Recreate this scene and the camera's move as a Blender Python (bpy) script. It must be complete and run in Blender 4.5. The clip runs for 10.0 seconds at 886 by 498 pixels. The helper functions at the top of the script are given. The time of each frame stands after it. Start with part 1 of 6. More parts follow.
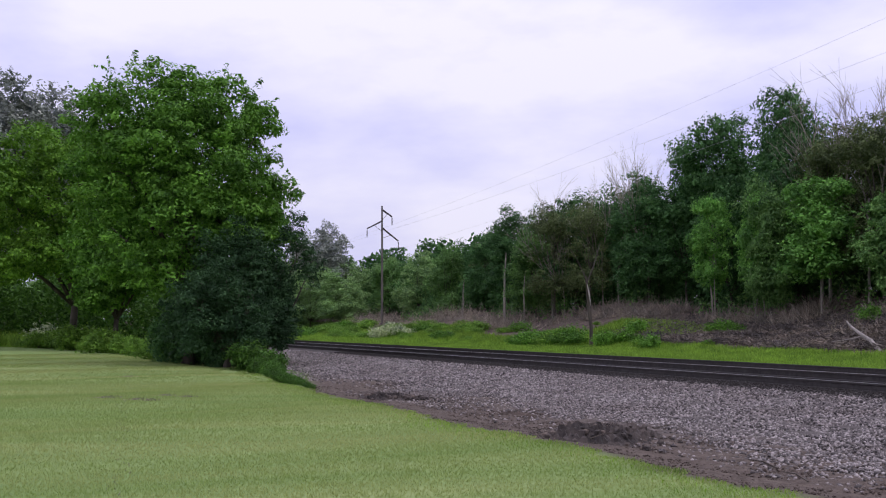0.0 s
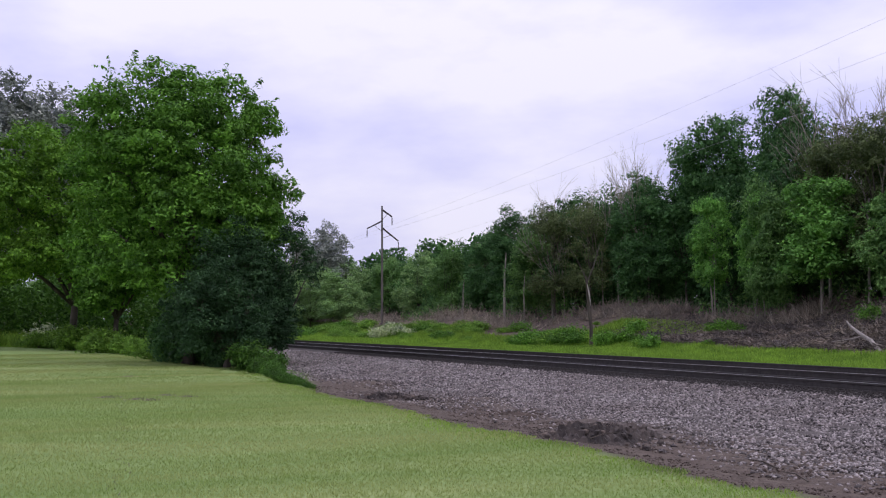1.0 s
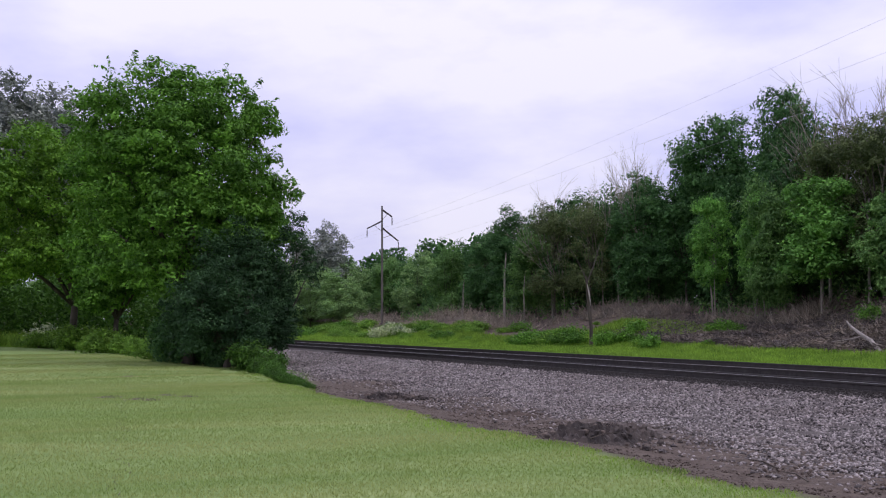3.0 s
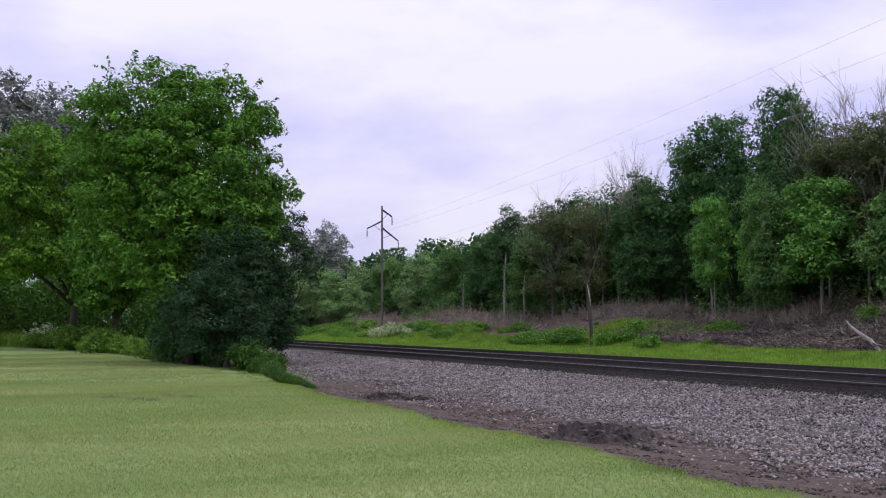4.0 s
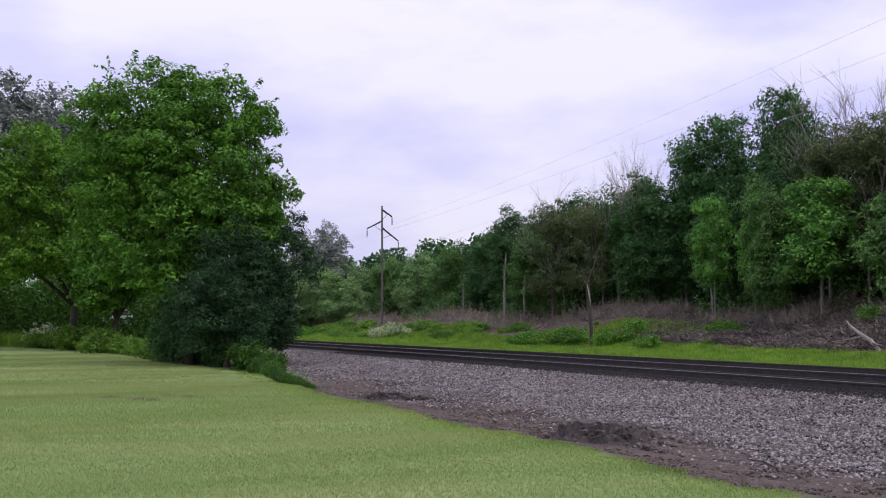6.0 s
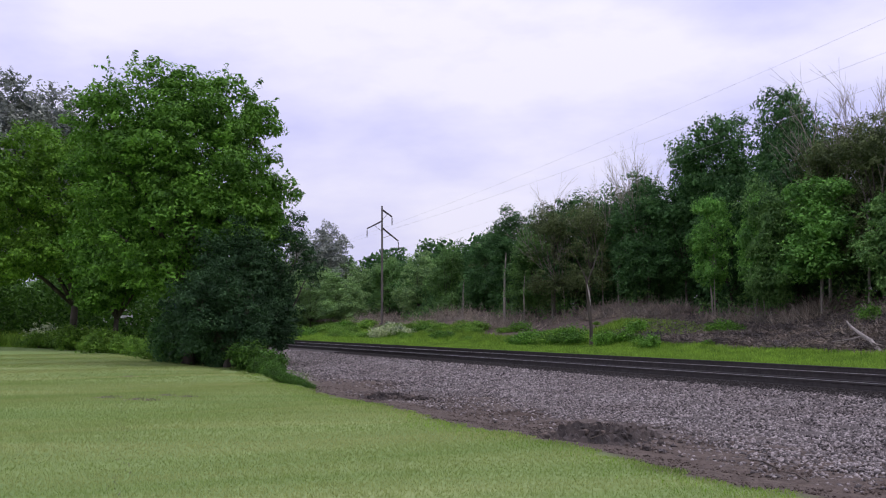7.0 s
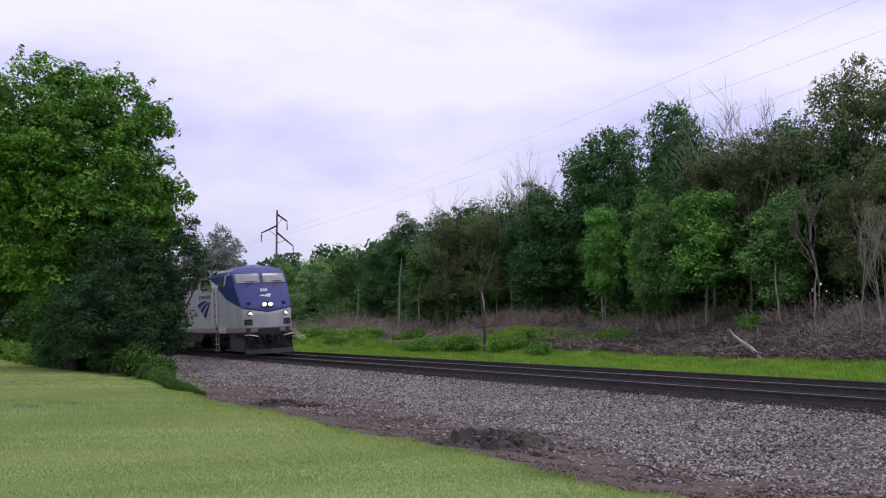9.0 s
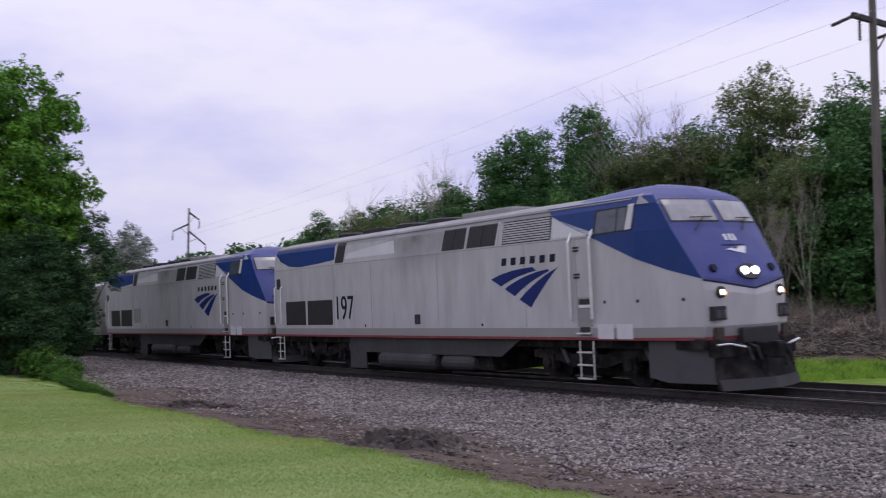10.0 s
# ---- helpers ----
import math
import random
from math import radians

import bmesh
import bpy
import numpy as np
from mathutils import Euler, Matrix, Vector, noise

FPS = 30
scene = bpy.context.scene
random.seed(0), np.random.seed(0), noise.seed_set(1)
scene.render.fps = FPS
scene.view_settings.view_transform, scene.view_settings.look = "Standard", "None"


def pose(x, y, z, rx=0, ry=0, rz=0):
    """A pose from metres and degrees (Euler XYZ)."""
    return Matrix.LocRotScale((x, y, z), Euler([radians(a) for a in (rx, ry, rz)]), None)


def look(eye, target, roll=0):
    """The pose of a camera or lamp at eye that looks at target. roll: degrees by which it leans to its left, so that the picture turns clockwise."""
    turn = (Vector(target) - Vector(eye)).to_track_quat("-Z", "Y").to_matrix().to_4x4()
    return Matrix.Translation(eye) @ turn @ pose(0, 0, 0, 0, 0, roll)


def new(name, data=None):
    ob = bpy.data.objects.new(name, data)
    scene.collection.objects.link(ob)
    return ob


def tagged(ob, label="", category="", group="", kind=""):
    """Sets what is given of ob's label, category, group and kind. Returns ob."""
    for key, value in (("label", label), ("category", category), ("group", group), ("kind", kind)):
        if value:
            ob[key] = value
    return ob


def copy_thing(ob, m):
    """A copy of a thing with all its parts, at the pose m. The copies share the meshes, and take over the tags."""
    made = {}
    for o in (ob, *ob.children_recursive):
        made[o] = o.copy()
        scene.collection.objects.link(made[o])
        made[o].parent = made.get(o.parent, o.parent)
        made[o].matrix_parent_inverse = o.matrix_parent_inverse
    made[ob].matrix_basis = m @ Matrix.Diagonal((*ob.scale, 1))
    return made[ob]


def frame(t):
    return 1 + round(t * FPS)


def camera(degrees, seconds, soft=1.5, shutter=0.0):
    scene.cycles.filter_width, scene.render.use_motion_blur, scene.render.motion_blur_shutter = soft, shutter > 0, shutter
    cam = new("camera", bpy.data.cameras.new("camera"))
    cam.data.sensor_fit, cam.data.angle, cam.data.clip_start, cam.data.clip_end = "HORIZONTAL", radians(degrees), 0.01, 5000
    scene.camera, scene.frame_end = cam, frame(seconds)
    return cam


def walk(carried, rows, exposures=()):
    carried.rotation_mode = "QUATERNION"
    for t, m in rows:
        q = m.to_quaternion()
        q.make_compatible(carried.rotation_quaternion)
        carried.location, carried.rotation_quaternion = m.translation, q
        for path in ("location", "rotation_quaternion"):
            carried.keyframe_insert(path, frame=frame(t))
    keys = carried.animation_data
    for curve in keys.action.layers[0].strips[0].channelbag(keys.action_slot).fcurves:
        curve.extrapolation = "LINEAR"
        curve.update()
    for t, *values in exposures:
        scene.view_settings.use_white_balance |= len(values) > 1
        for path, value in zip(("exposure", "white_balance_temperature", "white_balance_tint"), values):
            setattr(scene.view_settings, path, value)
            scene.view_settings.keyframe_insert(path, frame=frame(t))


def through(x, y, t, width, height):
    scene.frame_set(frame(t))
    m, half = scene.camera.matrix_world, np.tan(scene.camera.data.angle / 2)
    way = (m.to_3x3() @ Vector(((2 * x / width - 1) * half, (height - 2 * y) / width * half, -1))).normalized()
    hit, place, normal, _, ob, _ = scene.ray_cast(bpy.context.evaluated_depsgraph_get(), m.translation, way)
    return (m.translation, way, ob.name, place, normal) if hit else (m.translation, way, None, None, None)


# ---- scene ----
cam = camera(46.6, 10.0, 1.1, 0.12)
EYE = (0.0, -17.035, 1.236)
HEAD = 66.69            # heading of the first view, to the left of +y (the track runs along x)
# seconds, yaw, pitch, roll
ROWS = [
    (0.0, 0.0, 4.158, -0.227), (5.5, 0.0, 4.158, -0.227), (7.2, 0.0, 4.158, -0.227), (7.3, -0.07, 4.165, -0.2),
    (7.4, -0.14, 4.185, -0.09), (7.5, -0.43, 4.227, 0.12), (7.6, -0.91, 4.28, 0.2), (7.7, -1.8, 4.35, 0.28),
    (7.8, -2.7, 4.42, 0.34), (7.9, -3.23, 4.46, 0.38), (8.0, -4.24, 4.52, 0.4), (8.1, -5.12, 4.52, 0.34),
    (8.2, -5.36, 4.52, 0.29), (8.3, -5.66, 4.52, 0.25), (8.4, -5.84, 4.517, 0.22), (8.6, -5.85, 4.515, 0.19),
    (9.0, -5.82, 4.512, 0.13), (9.5, -5.83, 4.508, 0.14), (9.8, -5.85, 4.508, 0.14), (9.9, -7.72, 4.514, 0.13),
    (10.0, -10.554, 4.524, 0.108),
]


def cam_pose(yaw, pitch, roll):
    y, p = radians(HEAD + yaw), radians(pitch)
    way = Vector((-math.sin(y) * math.cos(p), math.cos(y) * math.cos(p), math.sin(p)))
    return look(EYE, Vector(EYE) + way, roll)


# the camera stops down a little as the bright engine fills its view
walk(cam, [(t, cam_pose(y, p, r)) for t, y, p, r in ROWS], [(0.0, 0.0), (9.5, 0.0), (10.0, -0.13)])

# ---- light: an overcast sky, brighter overhead, and a faint veiled sun ----
SUN_EL, SUN_ROT = 72.0, 20.0


def build_world():
    w = bpy.data.worlds.new("overcast")
    scene.world = w
    w.use_nodes = True
    nt = w.node_tree
    nt.nodes.clear()
    N, L = nt.nodes.new, nt.links.new
    out, bg = N("ShaderNodeOutputWorld"), N("ShaderNodeBackground")
    sky = N("ShaderNodeTexSky")
    sky.sky_type, sky.sun_disc = "NISHITA", False
    sky.sun_elevation, sky.sun_rotation = radians(SUN_EL), radians(SUN_ROT)
    co, sep = N("ShaderNodeTexCoord"), N("ShaderNodeSeparateXYZ")
    L(co.outputs["Generated"], sep.inputs[0])
    # clouds: stretched along the horizon
    mp = N("ShaderNodeMapping")
    mp.inputs["Scale"].default_value = (1.6, 1.6, 4.5)
    mp.inputs["Location"].default_value = (0.3, 0.6, 0.1)
    L(co.outputs["Generated"], mp.inputs[0])
    nz = N("ShaderNodeTexNoise")
    nz.inputs["Scale"].default_value, nz.inputs["Detail"].default_value, nz.inputs["Roughness"].default_value = 1.9, 6.0, 0.52
    L(mp.outputs[0], nz.inputs["Vector"])
    ramp = N("ShaderNodeValToRGB")
    e = ramp.color_ramp.elements
    e[0].position, e[0].color = 0.36, (0.60, 0.59, 0.93, 1)
    e[1].position, e[1].color = 0.58, (0.845, 0.81, 0.985, 1)
    L(nz.outputs["Fac"], ramp.inputs[0])
    # brighter with height
    up = N("ShaderNodeMapRange")
    up.inputs["From Min"].default_value, up.inputs["From Max"].default_value = 0.0, 1.0
    up.inputs["To Min"].default_value, up.inputs["To Max"].default_value = 0.97, 1.75
    L(sep.outputs["Z"], up.inputs["Value"])
    mul = N("ShaderNodeVectorMath")
    mul.operation = "SCALE"
    L(ramp.outputs[0], mul.inputs[0])
    L(up.outputs[0], mul.inputs["Scale"])
    sc = N("ShaderNodeVectorMath")
    sc.operation = "SCALE"
    sc.inputs["Scale"].default_value = 0.10
    L(sky.outputs[0], sc.inputs[0])
    mix = N("ShaderNodeMix")
    mix.data_type = "RGBA"
    mix.inputs["Factor"].default_value = 0.9
    L(sc.outputs[0], mix.inputs[6])
    L(mul.outputs[0], mix.inputs[7])
    L(mix.outputs[2], bg.inputs["Color"])
    bg.inputs["Strength"].default_value = 1.0
    L(bg.outputs[0], out.inputs["Surface"])


build_world()
sun = new("sun", bpy.data.lights.new("sun", "SUN"))
sun.data.energy, sun.data.angle, sun.data.color = 0.75, radians(25), (1.0, 0.97, 0.92)
sun.matrix_basis = pose(0, 0, 60, 90 - SUN_EL, 0, 180 - SUN_ROT)


# ---- materials ----
def mat(name, build):
    m = bpy.data.materials.new(name)
    m.use_nodes = True
    nt = m.node_tree
    p = nt.nodes["Principled BSDF"]
    build(nt, p)
    return m


def node(nt, kind, **values):
    n = nt.nodes.new(kind)
    for key, value in values.items():
        n.inputs[key.replace("_", " ")].default_value = value
    return n


def noise_ramp(nt, scale, stops, detail=5.0, rough=0.6, coords="Object", stretch=None, at=None):
    """A noise through a colour ramp; returns the ramp's colour socket and the noise's factor."""
    co = nt.nodes.new("ShaderNodeTexCoord")
    src = co.outputs[coords]
    if stretch:
        mp = nt.nodes.new("ShaderNodeMapping")
        mp.inputs["Scale"].default_value = stretch
        nt.links.new(src, mp.inputs[0])
        src = mp.outputs[0]
    nz = node(nt, "ShaderNodeTexNoise", Scale=scale, Detail=detail, Roughness=rough)
    nt.links.new(src, nz.inputs["Vector"])
    r = nt.nodes.new("ShaderNodeValToRGB")
    els = r.color_ramp.elements
    while len(els) < len(stops):
        els.new(0.5)
    for el, (pos, col) in zip(els, stops):
        el.position, el.color = pos, (*col, 1)
    nt.links.new(nz.outputs["Fac"], r.inputs[0])
    return r.outputs[0], nz.outputs["Fac"]


def mixed(nt, a, b, fac, kind="MIX"):
    m = nt.nodes.new("ShaderNodeMix")
    m.data_type, m.blend_type = "RGBA", kind
    for sock, v in ((m.inputs[6], a), (m.inputs[7], b), (m.inputs[0], fac)):
        if isinstance(v, (int, float)):
            sock.default_value = v
        elif isinstance(v, tuple):
            sock.default_value = (*v, 1)
        else:
            nt.links.new(v, sock)
    return m.outputs[2]


def bumped(nt, p, fac, strength, dist):
    b = node(nt, "ShaderNodeBump", Strength=strength, Distance=dist)
    nt.links.new(fac, b.inputs["Height"])
    nt.links.new(b.outputs[0], p.inputs["Normal"])


def sooty_silver(nt, p):
    """Silver paint with vertical grime streaks, and exhaust soot high on the middle of the side."""
    col, _ = noise_ramp(nt, 1.3, [(0.3, (0.43, 0.42, 0.425)), (0.7, (0.50, 0.49, 0.49))], stretch=(1.3, 1, 0.35))
    streak, _ = noise_ramp(nt, 2.2, [(0.42, (0, 0, 0)), (0.8, (0.42, 0.42, 0.42))], detail=8, stretch=(1.1, 1, 0.22))
    col = mixed(nt, col, (0.21, 0.19, 0.18), streak)
    co, sep = nt.nodes.new("ShaderNodeTexCoord"), nt.nodes.new("ShaderNodeSeparateXYZ")
    nt.links.new(co.outputs["Object"], sep.inputs[0])
    fac = None
    for axis, a, b in (("Z", 2.7, 3.8), ("X", -12.2, -10.6), ("X", -7.0, -10.2)):
        m = node(nt, "ShaderNodeMapRange")
        m.inputs["From Min"].default_value, m.inputs["From Max"].default_value = a, b
        nt.links.new(sep.outputs[axis], m.inputs["Value"])
        fac = m.outputs[0] if fac is None else mixed(nt, (0.0, 0.0, 0.0), fac, m.outputs[0])
    cloud, _ = noise_ramp(nt, 0.9, [(0.3, (0.25, 0.25, 0.25)), (0.65, (1, 1, 1))], detail=6)
    col = mixed(nt, col, (0.13, 0.115, 0.11), mixed(nt, (0.0, 0.0, 0.0), cloud, fac))
    nt.links.new(col, p.inputs["Base Color"])
    p.inputs["Roughness"].default_value, p.inputs["Metallic"].default_value = 0.48, 0.1
    _, f = noise_ramp(nt, 24, [(0, (0, 0, 0)), (1, (1, 1, 1))])
    bumped(nt, p, f, 0.03, 0.01)


def worn(name, base, rough=0.5, metal=0.0, vary=0.25, scale=3.0, dirt=None, dirt_amount=0.5, bump=0.15, stretch=None, shine=0.5):
    """A surface with soft patches, fine grain and some dirt."""
    def build(nt, p):
        lo, hi = tuple(c * (1 - vary) for c in base), tuple(min(1, c * (1 + vary)) for c in base)
        col, _ = noise_ramp(nt, scale, [(0.3, lo), (0.7, hi)], stretch=stretch)
        if dirt:
            d, _ = noise_ramp(nt, scale * 0.5, [(0.45, (0, 0, 0)), (0.75, (dirt_amount,) * 3)], detail=8, stretch=stretch)
            col = mixed(nt, col, dirt, d)
        nt.links.new(col, p.inputs["Base Color"])
        p.inputs["Roughness"].default_value, p.inputs["Metallic"].default_value = rough, metal
        p.inputs["Specular IOR Level"].default_value = shine
        if bump:
            _, f = noise_ramp(nt, scale * 18, [(0, (0, 0, 0)), (1, (1, 1, 1))])
            bumped(nt, p, f, bump, 0.01)
    return mat(name, build)


def leaf_mat(name, dark, light, rough=0.6, through=0.28, patchy=1.0, grain=0.9, stretch=None, lo=(0.5, 0.56, 0.56), hi=(1.38, 1.38, 1.15)):
    def build(nt, p):
        geo, ob = nt.nodes.new("ShaderNodeNewGeometry"), nt.nodes.new("ShaderNodeObjectInfo")
        r = nt.nodes.new("ShaderNodeValToRGB")
        a, b = Vector(dark), Vector(light)
        r.color_ramp.elements[0].color, r.color_ramp.elements[1].color = (*a.lerp(b, 0.2), 1), (*a.lerp(b, 0.78), 1)
        nt.links.new(geo.outputs["Random Per Island"], r.inputs[0])
        patch, _ = noise_ramp(nt, grain, [(0.34, lo), (0.66, hi)], detail=4, stretch=stretch)
        col = mixed(nt, r.outputs[0], patch, patchy, "MULTIPLY")
        mr = node(nt, "ShaderNodeMapRange")
        mr.inputs["To Min"].default_value, mr.inputs["To Max"].default_value = 0.87, 1.13
        nt.links.new(ob.outputs["Random"], mr.inputs["Value"])
        sc = nt.nodes.new("ShaderNodeVectorMath")
        sc.operation = "SCALE"
        nt.links.new(col, sc.inputs[0])
        nt.links.new(mr.outputs[0], sc.inputs["Scale"])
        nt.links.new(sc.outputs[0], p.inputs["Base Color"])
        p.inputs["Roughness"].default_value = rough
        p.inputs["Specular IOR Level"].default_value = 0.16
        tr = nt.nodes.new("ShaderNodeBsdfTranslucent")
        nt.links.new(sc.outputs[0], tr.inputs["Color"])
        mx = nt.nodes.new("ShaderNodeMixShader")
        mx.inputs[0].default_value = through
        nt.links.new(p.outputs[0], mx.inputs[1])
        nt.links.new(tr.outputs[0], mx.inputs[2])
        nt.links.new(mx.outputs[0], nt.nodes["Material Output"].inputs["Surface"])
    return mat(name, build)


def ground_mat(nt, p):
    """Mown lawn on the near side, gravel and dirt by the track, rough grass and leaf litter beyond."""
    lawn, lf = noise_ramp(nt, 0.35, [(0.3, (0.155, 0.24, 0.072)), (0.5, (0.208, 0.288, 0.098)), (0.72, (0.285, 0.345, 0.138))], detail=4, stretch=(1.5, 0.3, 1))
    fine, ff = noise_ramp(nt, 14.0, [(0.3, (0.80, 0.82, 0.76)), (0.7, (1.14, 1.12, 1.1))], detail=6)
    lawn = mixed(nt, lawn, fine, 1.0, "MULTIPLY")
    geo = nt.nodes.new("ShaderNodeTexCoord")
    sep = nt.nodes.new("ShaderNodeSeparateXYZ")
    nt.links.new(geo.outputs["Object"], sep.inputs[0])
    grit, gf = noise_ramp(nt, 22.0, [(0.32, (0.04, 0.034, 0.031)), (0.55, (0.12, 0.105, 0.098)), (0.75, (0.24, 0.215, 0.20))], detail=5, rough=0.7)
    dirt, _ = noise_ramp(nt, 6.0, [(0.3, (0.05, 0.038, 0.03)), (0.7, (0.155, 0.122, 0.1))], detail=8, rough=0.7)
    patch, _ = noise_ramp(nt, 0.5, [(0.42, (0, 0, 0)), (0.56, (1, 1, 1))], detail=5, stretch=(0.5, 1.0, 1))
    soil = node(nt, "ShaderNodeMapRange")
    soil.inputs["From Min"].default_value, soil.inputs["From Max"].default_value = -5.6, -7.0
    nt.links.new(sep.outputs["Y"], soil.inputs["Value"])
    gravel = mixed(nt, grit, dirt, mixed(nt, (0.0, 0.0, 0.0), patch, soil.outputs[0]))
    low = node(nt, "ShaderNodeMapRange")
    low.inputs["From Min"].default_value, low.inputs["From Max"].default_value = -7.0, -8.0
    nt.links.new(sep.outputs["Y"], low.inputs["Value"])
    gravel = mixed(nt, gravel, dirt, low.outputs[0])
    rough, _ = noise_ramp(nt, 0.8, [(0.3, (0.09, 0.15, 0.02)), (0.6, (0.16, 0.25, 0.035)), (0.8, (0.22, 0.29, 0.07))], detail=7)
    litter, _ = noise_ramp(nt, 1.5, [(0.3, (0.05, 0.038, 0.03)), (0.7, (0.16, 0.125, 0.10))], detail=8)
    # where each begins, with a ragged edge
    _, wob = noise_ramp(nt, 1.3, [(0, (0, 0, 0)), (1, (1, 1, 1))], detail=6)
    def edge(at, soft, wobble):
        a = nt.nodes.new("ShaderNodeMath")
        a.operation = "MULTIPLY_ADD"
        a.inputs[1].default_value = wobble
        nt.links.new(wob, a.inputs[0])
        nt.links.new(sep.outputs["Y"], a.inputs[2])
        m = node(nt, "ShaderNodeMapRange")
        m.inputs["From Min"].default_value, m.inputs["From Max"].default_value = at - soft + wobble / 2, at + soft + wobble / 2
        nt.links.new(a.outputs[0], m.inputs["Value"])
        return m.outputs[0]
    attr = nt.nodes.new("ShaderNodeAttribute")
    attr.attribute_name = "lawn"
    # track bed: oil-dark gravel, with the shade at the tie ends in its colour
    oily_shaded = mixed(nt, (0.035, 0.03, 0.028), (0.085, 0.074, 0.068), gf)
    bed = nt.nodes.new("ShaderNodeMath")
    bed.operation = "COMPARE"
    bed.inputs[1].default_value, bed.inputs[2].default_value = 0.9, 2.7
    nt.links.new(sep.outputs["Y"], bed.inputs[0])
    gravel = mixed(nt, gravel, oily_shaded, bed.outputs[0])
    col = mixed(nt, gravel, rough, edge(4.3, 0.15, 0.3))
    col = mixed(nt, col, litter, edge(17.2, 0.7, 3.0))
    weeds = mixed(nt, (0.055, 0.10, 0.02), (0.10, 0.16, 0.03), ff)
    near = mixed(nt, weeds, lawn, attr.outputs["Fac"])
    gate = node(nt, "ShaderNodeAttribute")
    gate.attribute_name = "green"
    col = mixed(nt, col, near, gate.outputs["Fac"])
    nt.links.new(col, p.inputs["Base Color"])
    p.inputs["Roughness"].default_value = 0.95
    p.inputs["Specular IOR Level"].default_value = 0.15
    bumped(nt, p, gf, 0.6, 0.03)


